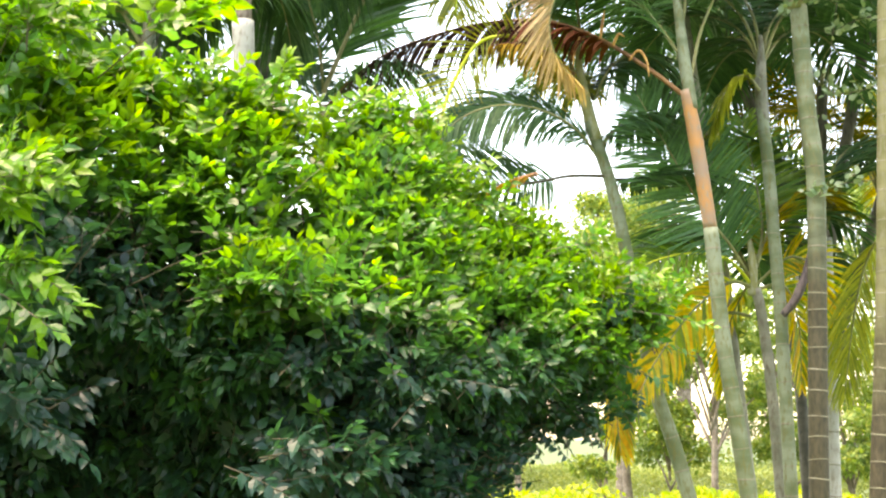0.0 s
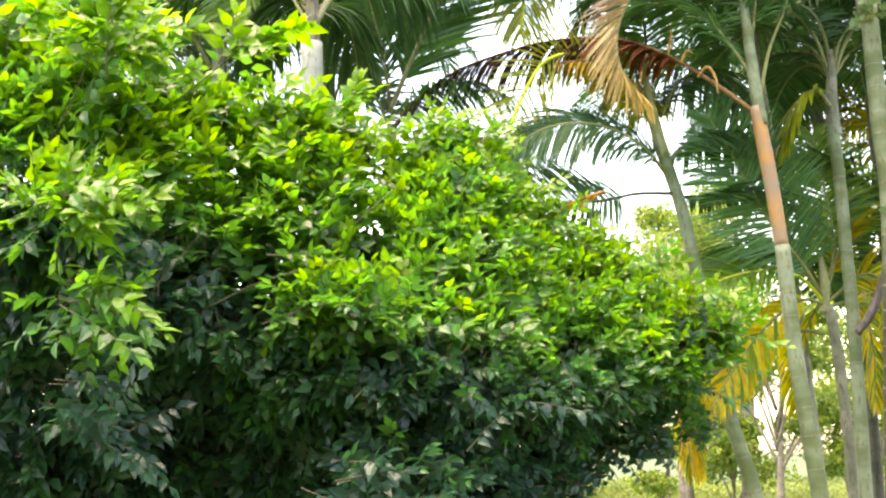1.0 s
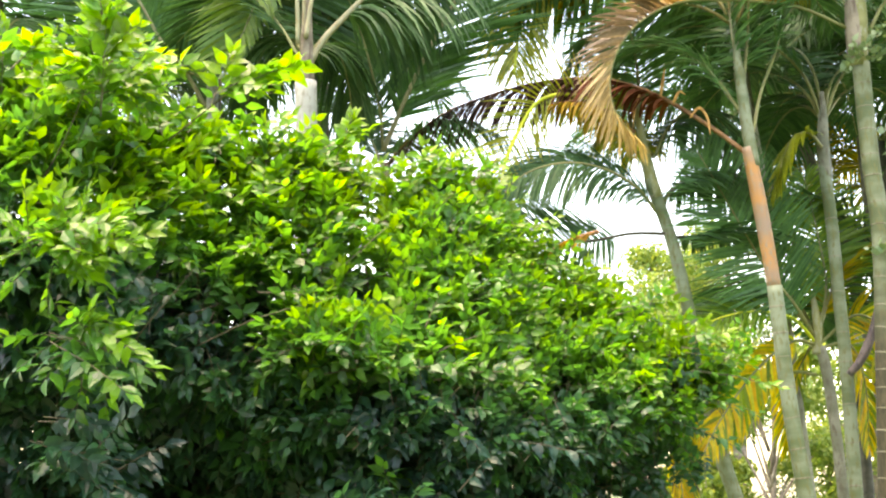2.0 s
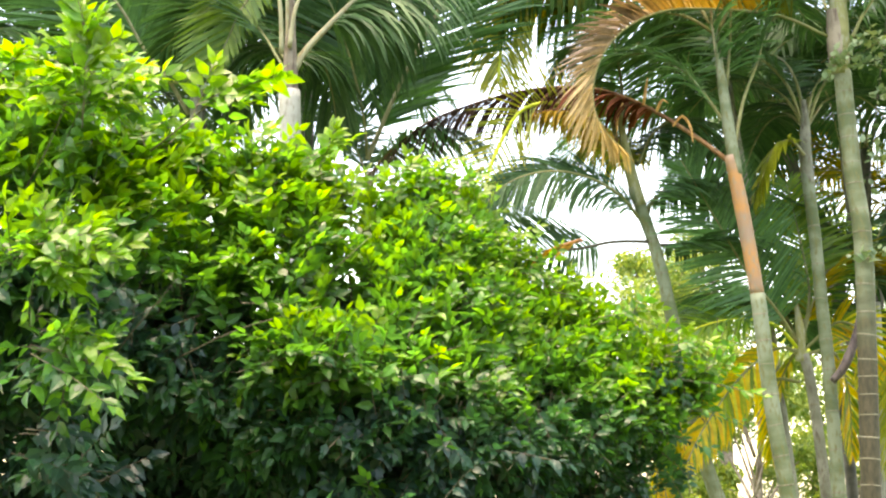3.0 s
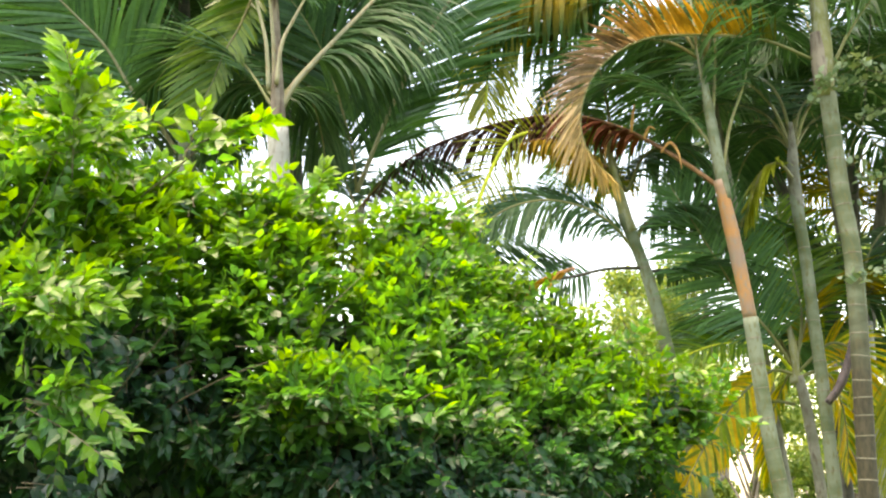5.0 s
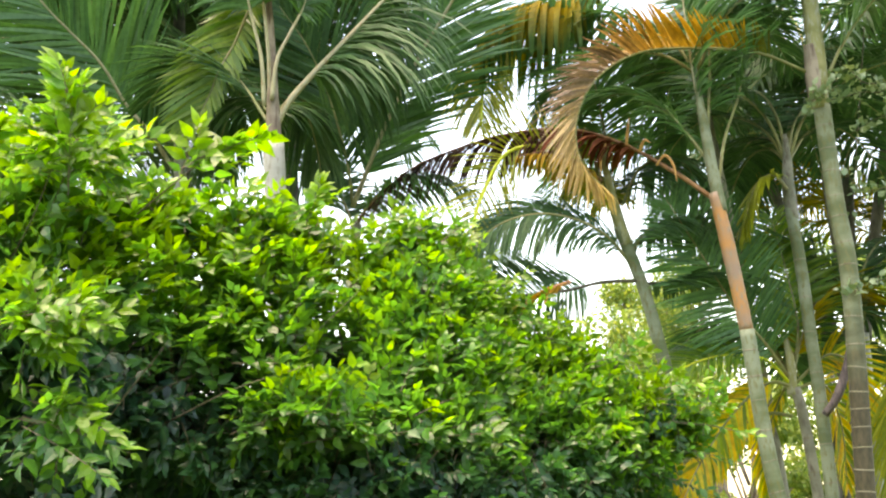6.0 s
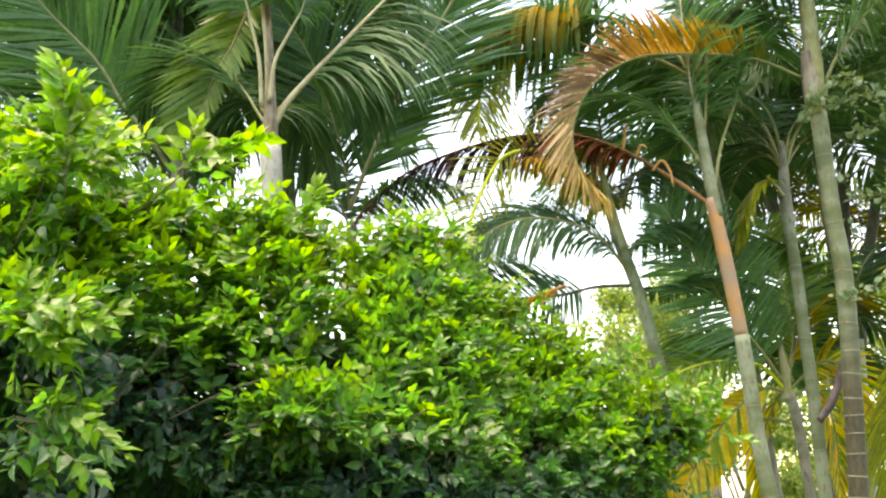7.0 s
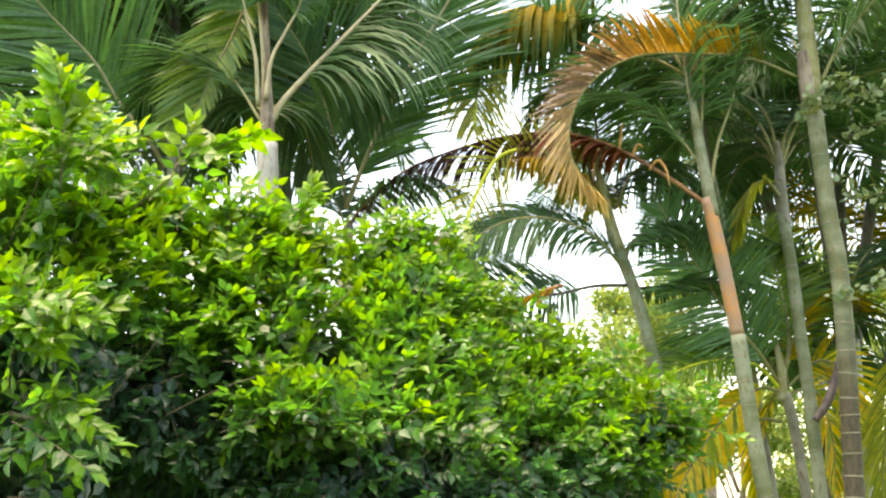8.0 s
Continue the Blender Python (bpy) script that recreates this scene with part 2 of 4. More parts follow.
# ---- palms ----
def frond(palm, spine, n=80, length=0.48, width=0.021, petiole=0.15, sweep=62, lift=12, droop=0.5, mat=FROND, stalk=RACHIS, up=(0, 0, 1), thick=0.011, seed=0, ragged=0.12, label="", split=False, sides=(1.0, 1.0), tip=0.25, thin=0.0):
    """A feather leaf: a tapering rachis through the spine's points, with two rows of bending leaflets."""
    rng = np.random.default_rng(seed + 17)
    m = 26
    p = spline(spine, m)
    v, f = tube(p, np.linspace(thick, thick * tip, m), 6, up=(up[0] + 0.01, up[1] + 0.02, up[2] + 0.01))
    rachis = part("frond", mesh_of("frond", v, f, stalk), palm, label)
    t, nrm = frames_along(p, np.array(up, dtype=float) + (0.013, 0.017, 0.011))
    verts, faces, along, tipward = [], [], [], []
    for i in range(n):
        u = (i + rng.uniform(-0.25, 0.25)) / (n - 1)
        u = min(max(u, 0.0), 1.0)
        at = (petiole + (1 - petiole) * u) * (m - 1)
        j = min(int(at), m - 2)
        w = at - j
        o = p[j] * (1 - w) + p[j + 1] * w
        T, N = unit(t[j] * (1 - w) + t[j + 1] * w), unit(nrm[j] * (1 - w) + nrm[j + 1] * w)
        S = np.cross(T, N)
        prof = 0.5 + 0.5 * math.sin(u / 0.4 * math.pi / 2) if u < 0.4 else 1.0 - 0.7 * ((u - 0.4) / 0.6) ** 2
        for s in (-1, 1):
            a = radians(sweep * (1 - 0.45 * u ** 2) + rng.normal(0, 5))
            b = radians(lift + rng.normal(0, 7))
            d = math.cos(a) * T + math.sin(a) * (math.cos(b) * s * S + math.sin(b) * N)
            L = length * sides[(s + 1) // 2] * prof * rng.uniform(1 - ragged, 1 + ragged * 0.5)
            W = T - d * (T @ d)
            W = unit(W + 0.5 * rng.normal(0, 0.5) * np.cross(d, T))
            q, k0 = o.copy(), len(verts)
            g = droop * rng.uniform(0.75, 1.25)
            for k, wd in enumerate((0.5, 1.0, 0.9, 0.6, 0.0)):
                h = W * width * (1 - thin * u) * wd * 0.5 * (0.6 + 0.4 * prof)
                verts.extend((q - h, q + h) if k < 4 else (q,))
                along.extend((u, u) if k < 4 else (u,))
                tipward.extend((k / 4, k / 4) if k < 4 else (1,))
                d = unit(d + np.array((0, 0, -1)) * g * 0.32)
                q = q + d * L / 4
                W = unit(W - d * (W @ d))
            faces.extend([(k0, k0 + 1, k0 + 3, k0 + 2), (k0 + 2, k0 + 3, k0 + 5, k0 + 4), (k0 + 4, k0 + 5, k0 + 7, k0 + 6), (k0 + 6, k0 + 7, k0 + 8)])
    if split:
        for k in range(0, len(verts), 9):
            me = mesh_of("leaflet", verts[k:k + 9], [tuple(i - k for i in f) for f in faces[k // 9 * 4:k // 9 * 4 + 4]], mat, {"along": along[k:k + 9], "tipward": tipward[k:k + 9]})
            part("leaflet", me, rachis)
    else:
        part("foliage", mesh_of("foliage", verts, faces, mat, {"along": along, "tipward": tipward}), rachis, kind="stuff")
    return rachis


def to_ground(points):
    """The given points with a foot on the ground below the first, in the line of the first two."""
    a, b = np.array(points[0]), np.array(points[1])
    k = a[2] / max(b[2] - a[2], 0.05)
    foot = a - (b - a) * k
    foot[2] = -0.05
    return [tuple(foot)] + list(points)


def palm_tree(points, r0, r1, mat, label, ring_gap=0.19, group="palms of the grove", rings=True, seed=0):
    palm = tagged(new("palm_tree"), label, "palm tree", group)
    pts = to_ground(points)
    n = 60
    p = spline(pts, n)
    radii = np.linspace(r0, r1, n)
    radii[:4] += np.array([0.05, 0.03, 0.015, 0.006])
    v, f = tube(p, radii, 18)
    trunk = part("trunk", mesh_of("trunk", v, f, mat), palm)
    if rings:
        rng = random.Random(seed)
        step = np.concatenate([[0], np.cumsum(np.linalg.norm(np.diff(p, axis=0), axis=1))])
        s = 0.3
        while s < step[-1] - 0.05:
            i = int(np.searchsorted(step, s))
            i = min(max(i, 1), n - 1)
            w = (s - step[i - 1]) / (step[i] - step[i - 1])
            c = p[i - 1] * (1 - w) + p[i] * w
            d = unit(p[i] - p[i - 1])
            r = radii[i]
            tilt = unit(d + np.array((rng.gauss(0, 0.06), rng.gauss(0, 0.06), 0)))
            hgt = rng.uniform(0.0028, 0.0055)
            v, f = tube([c - tilt * hgt, c - tilt * hgt * 0.3, c + tilt * hgt * 0.3, c + tilt * hgt], [r * 1.0, r * 1.04, r * 1.035, r * 0.99], 18)
            part("ring", mesh_of("ring", v, f, RING), trunk)
            s += ring_gap * rng.uniform(0.75, 1.2) * (1.0 if s < 2.5 else 1.15)
    return palm


def shaft(palm, points, radii, mat, label="", name="crownshaft"):
    n = 20
    v, f = tube(spline(points, n), np.interp(np.linspace(0, 1, n), np.linspace(0, 1, len(radii)), radii), 16)
    return part(name, mesh_of(name, v, f, mat), palm, label)


def crown(palm, top, count, reach, mat, seed, length=0.4, stalk=RACHIS, steep=(35, 80), bend=1.0, turned=True, n=60, width=0.022):
    """Fronds that rise from the top and arch over, all round."""
    rng = random.Random(seed)
    top = np.array(top)
    for k in range(count):
        az = 2 * math.pi * (k * 0.382 + rng.uniform(-0.05, 0.05))
        e = radians(rng.uniform(*steep))
        R = reach * rng.uniform(0.8, 1.15)
        h = np.array((math.cos(az), math.sin(az), 0))
        if h[1] < -0.2 and turned:
            h[1] *= -1
        pts, q = [top], top.copy()
        for i in range(5):
            q = q + R / 5 * (h * math.cos(e) + np.array((0, 0, math.sin(e))))
            pts.append(q.copy())
            e -= radians(rng.uniform(16, 30)) * bend
        frond(palm, pts, n=n, length=length, width=width, mat=mat, stalk=stalk, seed=seed * 31 + k, droop=rng.uniform(0.3, 0.9), petiole=0.18)


FACE = (0, -1, 0.25)

# the tall ringed palm with the great dried frond
big = palm_tree([(1.99, 6.50, 1.81), (2.03, 6.50, 2.92), (2.00, 6.50, 3.40), (1.98, 6.50, 3.96)], 0.056, 0.047, TRUNK_TALL, "tall ringed palm trunk, green above and brown below", 0.115)
shaft(big, [(1.97, 6.50, 3.94), (1.98, 6.50, 4.16), (1.98, 6.50, 4.40), (1.98, 6.50, 4.75), (1.99, 6.50, 5.14)], [0.048, 0.052, 0.045, 0.038, 0.028], TRUNK_OLIVE, "olive and brown leaf-sheath column")
frond(big, [(1.93, 6.50, 4.16), (1.62, 6.45, 4.28), (1.20, 6.40, 4.30), (0.97, 6.36, 4.27), (0.79, 6.33, 4.18), (0.65, 6.29, 4.03), (0.58, 6.25, 3.85), (0.57, 6.22, 3.68), (0.62, 6.18, 3.53), (0.73, 6.15, 3.40)], n=120, length=0.4, width=0.019, petiole=0.12, sweep=60, lift=42, droop=0.25, mat=DRIED, stalk=RACHIS, label="arching frond dried to orange, grey and tan", seed=3, split=True)
frond(big, [(2.03, 6.50, 4.13), (2.13, 6.47, 4.32), (2.30, 6.45, 4.54), (2.54, 6.43, 4.73), (2.84, 6.40, 4.64)], mat=FROND, stalk=RACHIS, seed=4, length=0.45)
crown(big, (1.99, 6.50, 5.14), 7, 1.6, FROND, 11)

shaft(big, [(1.96, 6.50, 3.99), (1.96, 6.50, 4.09), (1.96, 6.50, 4.21), (1.96, 6.50, 4.32)], [0.047, 0.053, 0.052, 0.045], SHEATH_FIBRE, "brown fibrous collar below the crown", "collar")

# the palm with the orange crownshaft and the dead frond
org = palm_tree([(1.56, 6.50, 1.62), (1.50, 6.50, 2.08), (1.45, 6.50, 2.71)], 0.05, 0.04, TRUNK, "slender ringed palm with an orange crownshaft", 0.14, seed=2)
shaft(org, [(1.45, 6.50, 2.70), (1.41, 6.50, 3.02), (1.37, 6.50, 3.30), (1.34, 6.50, 3.48)], [0.037, 0.039, 0.04, 0.034], SHAFT_ORANGE, "drying orange crownshaft")
shaft(org, [(1.37, 6.50, 3.37), (1.34, 6.50, 3.61), (1.32, 6.50, 3.83), (1.30, 6.50, 4.05), (1.29, 6.50, 4.22)], [0.034, 0.034, 0.03, 0.022, 0.012], TRUNK, "green inner crownshaft")
frond(org, [(1.34, 6.50, 3.44), (1.14, 6.57, 3.63), (0.87, 6.64, 3.83), (0.59, 6.71, 3.95), (0.27, 6.79, 3.97), (-0.07, 6.86, 3.91), (-0.41, 6.93, 3.78), (-0.75, 7.00, 3.47)], n=110, length=0.4, width=0.044, petiole=0.22, sweep=44, lift=6, droop=1.4, thin=0.82, mat=DEAD, stalk=RACHIS_BROWN, label="dead reddish-brown drooping frond", thick=0.014, seed=5, split=True)
frond(org, [(1.32, 6.50, 3.81), (1.28, 6.50, 4.15), (1.26, 6.50, 4.53), (1.23, 6.50, 4.95), (1.07, 6.50, 5.25)], stalk=RACHIS_PALE, seed=6)
frond(org, [(1.32, 6.50, 3.75), (1.39, 6.57, 4.24), (1.42, 6.63, 4.72), (1.50, 6.70, 5.23)], seed=7)
frond(org, [(1.33, 6.50, 3.65), (1.22, 6.58, 3.87), (1.08, 6.65, 4.07), (0.87, 6.72, 4.16), (0.61, 6.80, 4.07)], seed=8, mat=FROND, length=0.4)
frond(org, [(1.36, 6.50, 3.50), (1.42, 6.50, 3.78), (1.51, 6.50, 4.01), (1.59, 6.50, 4.24), (1.76, 6.50, 4.44)], seed=9, petiole=0.5, length=0.25)
crown(org, (1.32, 6.60, 4.22), 7, 1.4, FROND_SHADED, 12)

for strip in ([(1.03, 6.50, 3.65), (1.08, 6.48, 3.70), (1.12, 6.47, 3.64), (1.13, 6.45, 3.54)], [(0.88, 6.55, 3.79), (0.89, 6.53, 3.87), (0.90, 6.50, 3.94)], [(0.94, 6.50, 3.73), (0.97, 6.47, 3.79), (1.00, 6.45, 3.77)], [(0.77, 6.60, 3.82), (0.74, 6.60, 3.74), (0.73, 6.60, 3.63)]):
    shaft(org, strip, [0.006, 0.009, 0.007, 0.002], RACHIS_ORANGE, "curled dry orange strip", "leaf_strip")

# the slender palm in the middle, its fronds against the sky
mid = palm_tree([(1.35, 6.80, 1.26), (1.27, 6.80, 1.56), (1.19, 6.80, 1.82), (1.11, 6.80, 2.20), (1.04, 6.80, 2.60), (0.96, 6.80, 3.00), (0.84, 6.80, 3.38)], 0.048, 0.034, TRUNK, "slender leaning palm with grey-green trunk", 0.2, seed=3)
shaft(mid, [(0.88, 6.80, 3.27), (0.84, 6.80, 3.42), (0.80, 6.80, 3.63), (0.77, 6.80, 3.86)], [0.037, 0.035, 0.024, 0.01], TRUNK_OLIVE, "olive crownshaft")
frond(mid, [(0.88, 6.80, 3.18), (0.77, 6.76, 3.31), (0.61, 6.70, 3.40), (0.41, 6.62, 3.43), (0.22, 6.55, 3.39), (0.07, 6.50, 3.30), (-0.03, 6.45, 3.16)], mat=FROND_SHADED, length=0.44, droop=0.9, sweep=46, up=(0, -0.55, 0.85), n=200, width=0.0115, thin=0.25, petiole=0.06, seed=21, split=True)
frond(mid, [(0.95, 6.80, 3.06), (0.71, 6.70, 3.04), (0.49, 6.60, 2.98), (0.19, 6.50, 2.95), (-0.12, 6.40, 2.98), (-0.39, 6.30, 2.87)], mat=FROND_SHADED, stalk=RACHIS_DARK, length=0.52, petiole=0.25, droop=0.35, up=(0, -0.92, 0.4), n=150, width=0.012, seed=22)
frond(mid, [(0.78, 6.80, 3.55), (0.62, 6.74, 3.78), (0.39, 6.68, 3.85), (0.20, 6.62, 3.79), (0.08, 6.57, 3.59), (0.00, 6.51, 3.36), (-0.02, 6.45, 3.09)], mat=LIME, stalk=RACHIS_LIME, thick=0.013, tip=0.75, length=0.36, up=FACE, droop=0.35, n=60, width=0.011, seed=23)
frond(mid, [(0.75, 6.80, 3.65), (0.71, 6.90, 3.93), (0.59, 7.00, 4.05), (0.39, 7.10, 4.04), (0.21, 7.20, 3.89)], mat=LIME, stalk=RACHIS, length=0.35, seed=24)
frond(mid, [(0.78, 6.80, 3.58), (0.80, 6.85, 3.94), (0.76, 6.90, 4.32), (0.65, 6.95, 4.67), (0.45, 7.00, 4.92)], mat=FROND, seed=25)
frond(mid, [(0.95, 6.80, 3.04), (1.15, 6.87, 3.06), (1.36, 6.93, 3.09), (1.57, 7.00, 3.03)], mat=FROND_SHADED, stalk=RACHIS_DARK, length=0.35, petiole=0.1, seed=26)

frond(mid, [(0.51, 6.45, 3.00), (0.35, 6.40, 2.94), (0.19, 6.35, 2.84), (0.04, 6.30, 2.73)], mat=OCHRE, stalk=RACHIS_BROWN, length=0.24, width=0.042, petiole=0.05, sweep=38, droop=0.7, n=30, label="dried ochre end of a hanging frond", seed=28)
frond(mid, [(0.91, 6.85, 3.25), (1.08, 6.93, 3.42), (1.32, 7.02, 3.45), (1.52, 7.10, 3.29)], mat=FROND_SHADED, length=0.42, width=0.024, droop=1.0, petiole=0.08, n=90, seed=29)
frond(mid, [(1.09, 6.80, 2.13), (1.03, 6.75, 2.16), (0.97, 6.70, 2.00), (0.94, 6.65, 1.75), (0.95, 6.60, 1.51)], width=0.024, mat=YELLOW, length=0.3, droop=0.45, sweep=48, up=FACE, seed=27)

frond(mid, [(0.75, 6.70, 3.63), (0.59, 6.65, 3.74), (0.43, 6.62, 3.79), (0.27, 6.60, 3.77)], mat=OCHRE, stalk=RACHIS_BROWN, length=0.22, width=0.018, petiole=0.05, sweep=60, droop=2.2, n=34, label="dried tan fringe of a hanging frond", seed=90)
frond(mid, [(0.84, 6.85, 3.43), (0.71, 6.90, 3.69), (0.54, 6.95, 3.86), (0.36, 7.00, 3.92), (0.18, 7.00, 3.84)], mat=LIME, stalk=RACHIS_LIME, length=0.3, width=0.014, petiole=0.1, droop=1.0, n=60, seed=91)
frond(mid, [(0.88, 6.85, 3.53), (1.00, 6.95, 3.76), (1.18, 7.05, 3.87), (1.34, 7.15, 3.81), (1.42, 7.20, 3.57)], mat=FROND_SHADED, length=0.5, width=0.02, droop=1.3, petiole=0.1, n=90, seed=92)
frond(mid, [(0.86, 6.85, 3.49), (0.81, 6.95, 3.70), (0.71, 7.05, 3.78), (0.59, 7.10, 3.73), (0.50, 7.15, 3.55)], mat=LIME, length=0.34, width=0.016, droop=1.4, petiole=0.1, n=70, seed=93)
frond(mid, [(0.88, 6.90, 3.54), (0.85, 7.00, 3.66), (0.78, 7.05, 3.66), (0.72, 7.10, 3.55)], mat=YELLOW, length=0.26, width=0.02, droop=1.6, petiole=0.1, n=40, seed=94)

# the low palm with yellowing fronds
low = palm_tree([(1.91, 7.00, 1.22), (1.88, 7.00, 1.83), (1.84, 7.00, 2.28), (1.81, 7.00, 2.44)], 0.034, 0.03, TRUNK_GREY, "low palm with greyish trunk and yellowing fronds", 0.22, seed=4)
shaft(low, [(1.79, 7.00, 2.40), (1.80, 7.00, 2.56), (1.78, 7.00, 2.76)], [0.03, 0.026, 0.012], TRUNK_OLIVE, "olive crownshaft")
frond(low, [(1.79, 7.00, 2.48), (1.67, 6.95, 2.67), (1.50, 6.90, 2.88), (1.32, 6.85, 3.19), (1.12, 6.80, 3.54)], mat=FROND, up=FACE, length=0.5, sweep=68, droop=0.15, stalk=RACHIS, n=110, width=0.016, seed=31, split=True)
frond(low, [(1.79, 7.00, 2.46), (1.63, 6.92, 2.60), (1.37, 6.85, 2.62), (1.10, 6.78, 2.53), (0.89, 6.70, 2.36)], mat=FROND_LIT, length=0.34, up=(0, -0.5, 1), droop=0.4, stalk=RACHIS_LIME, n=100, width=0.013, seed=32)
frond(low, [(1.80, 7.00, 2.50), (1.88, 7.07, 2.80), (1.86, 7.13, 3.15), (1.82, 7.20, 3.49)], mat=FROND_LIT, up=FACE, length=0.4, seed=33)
frond(low, [(1.81, 7.00, 2.46), (2.01, 6.97, 2.62), (2.15, 6.93, 2.51), (2.19, 6.90, 2.16)], n=50, width=0.018, mat=YELLOW, length=0.27, droop=0.45, sweep=48, up=(0.3, -0.8, 0.4), seed=34, split=True)
frond(low, [(1.79, 7.00, 2.45), (1.63, 6.90, 2.46), (1.40, 6.80, 2.29), (1.18, 6.70, 2.02), (1.05, 6.60, 1.81)], n=50, width=0.024, mat=YELLOW, length=0.27, droop=0.45, sweep=48, up=FACE, seed=35, split=True)
frond(low, [(1.80, 7.00, 2.43), (1.98, 7.03, 2.46), (2.07, 7.07, 2.24), (2.08, 7.10, 1.89)], n=50, width=0.018, mat=YELLOW, length=0.27, droop=0.45, sweep=48, up=FACE, seed=36)
frond(low, [(1.79, 7.00, 2.44), (1.77, 7.10, 2.44), (1.69, 7.20, 2.22), (1.67, 7.30, 1.87)], n=50, width=0.018, mat=YELLOW, length=0.27, droop=0.45, sweep=48, up=FACE, seed=37)
frond(low, [(1.78, 7.00, 2.28), (1.65, 7.05, 2.30), (1.46, 7.10, 2.21), (1.28, 7.15, 2.03), (1.18, 7.20, 1.83)], n=46, width=0.024, mat=YELLOW, length=0.27, droop=0.45, sweep=48, up=FACE, seed=39)
frond(low, [(1.79, 7.00, 2.48), (1.97, 7.07, 2.90), (2.17, 7.13, 3.04), (2.48, 7.20, 2.91)], mat=OLIVE, length=0.4, seed=38)

crown(low, (1.80, 7.10, 2.55), 7, 0.95, FROND_SHADED, 20, length=0.38, steep=(40, 75), n=50, width=0.02)

# the grey palm with a torn sheath hanging from its trunk
gre = palm_tree([(1.91, 6.80, 1.30), (1.90, 6.83, 2.31), (1.89, 6.86, 2.73), (1.88, 6.88, 3.13), (1.86, 6.90, 3.48)], 0.04, 0.034, TRUNK, "slender grey-green palm with a torn purple sheath", 0.2, seed=5)
shaft(gre, [(1.89, 6.75, 2.26), (1.96, 6.73, 2.35), (2.03, 6.72, 2.52), (2.07, 6.70, 2.74)], [0.02, 0.027, 0.02, 0.004], SHEATH_PURPLE, "torn purple-brown sheath", "sheath")
shaft(gre, [(1.87, 6.90, 3.41), (1.86, 6.90, 3.60), (1.87, 6.90, 3.79), (1.87, 6.90, 3.93)], [0.037, 0.038, 0.028, 0.012], TRUNK_GREY, "grey leaf-sheath column")
crown(gre, (1.87, 6.90, 3.75), 9, 1.5, FROND_SHADED, 13)
# lime leaflets stand in for sunlight on this frond
frond(gre, [(1.84, 6.85, 3.58), (1.76, 6.82, 3.66), (1.66, 6.80, 3.61), (1.59, 6.78, 3.47), (1.55, 6.76, 3.32)], seed=10, mat=LIME, length=0.3, width=0.03, droop=1.0, n=40, stalk=RACHIS_PALE)

thin = palm_tree([(2.28, 7.20, 1.28), (2.29, 7.20, 2.00), (2.30, 7.20, 2.77)], 0.036, 0.032, TRUNK_PALE, "thin pale ringed palm behind the tall trunk", 0.2, seed=6)
crown(thin, (2.30, 7.20, 2.82), 7, 1.3, FROND_SHADED, 14, steep=(55, 85))
edge = palm_tree([(2.18, 6.20, 1.27), (2.27, 6.20, 2.38), (2.34, 6.20, 3.58), (2.42, 6.20, 5.02)], 0.052, 0.042, TRUNK_EDGE, "ringed palm trunk, olive above brown", 0.12, seed=7)
frond(edge, [(2.30, 6.30, 2.54), (2.31, 6.42, 2.62), (2.27, 6.55, 2.45), (2.24, 6.67, 2.15), (2.23, 6.80, 1.82)], n=90, mat=LIME, length=0.4, width=0.011, sweep=48, droop=0.7, seed=41)
crown(edge, (2.41, 6.20, 5.08), 9, 1.5, FROND, 15)

# palms behind the shrub
lef = palm_tree([(-1.03, 6.20, 2.59), (-1.05, 6.20, 3.50), (-1.06, 6.20, 3.77)], 0.062, 0.058, TRUNK_PALE, "palm with smooth pale grey trunk behind the shrub", 0.3, rings=False)
shaft(lef, [(-1.06, 6.20, 3.76), (-1.06, 6.20, 3.94), (-1.07, 6.20, 4.30), (-1.09, 6.20, 4.74)], [0.048, 0.03, 0.022, 0.014], SHEATH_FIBRE, "fibrous grey-brown crownshaft")
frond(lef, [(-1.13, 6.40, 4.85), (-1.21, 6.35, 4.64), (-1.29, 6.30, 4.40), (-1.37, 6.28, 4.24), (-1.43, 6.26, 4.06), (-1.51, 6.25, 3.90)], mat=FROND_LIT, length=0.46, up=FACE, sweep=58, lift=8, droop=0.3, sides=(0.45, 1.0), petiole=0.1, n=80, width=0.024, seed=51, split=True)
frond(lef, [(-1.04, 6.20, 3.88), (-0.98, 6.22, 4.01), (-0.86, 6.26, 4.17), (-0.70, 6.32, 4.37), (-0.54, 6.40, 4.58), (-0.40, 6.50, 4.78)], mat=FROND_SHADED, stalk=RACHIS_PALE, thick=0.02, tip=0.45, length=0.8, droop=1.5, lift=-25, sweep=55, petiole=0.32, n=84, width=0.022, seed=52, split=True)
frond(lef, [(-1.10, 6.15, 3.97), (-1.11, 6.12, 4.22), (-1.15, 6.10, 4.42), (-1.19, 6.05, 4.62), (-1.28, 6.00, 4.93)], stalk=RACHIS_PALE, thick=0.013, petiole=0.55, seed=53)
frond(lef, [(-1.06, 6.15, 4.00), (-1.03, 6.15, 4.23), (-0.96, 6.15, 4.38), (-0.88, 6.15, 4.55), (-0.80, 6.10, 4.83)], stalk=RACHIS_PALE, thick=0.014, petiole=0.6, seed=55)
frond(lef, [(-1.07, 6.20, 3.88), (-1.08, 6.17, 4.26), (-1.11, 6.13, 4.64), (-1.15, 6.10, 5.00)], stalk=RACHIS_PALE, thick=0.014, petiole=0.6, seed=56)
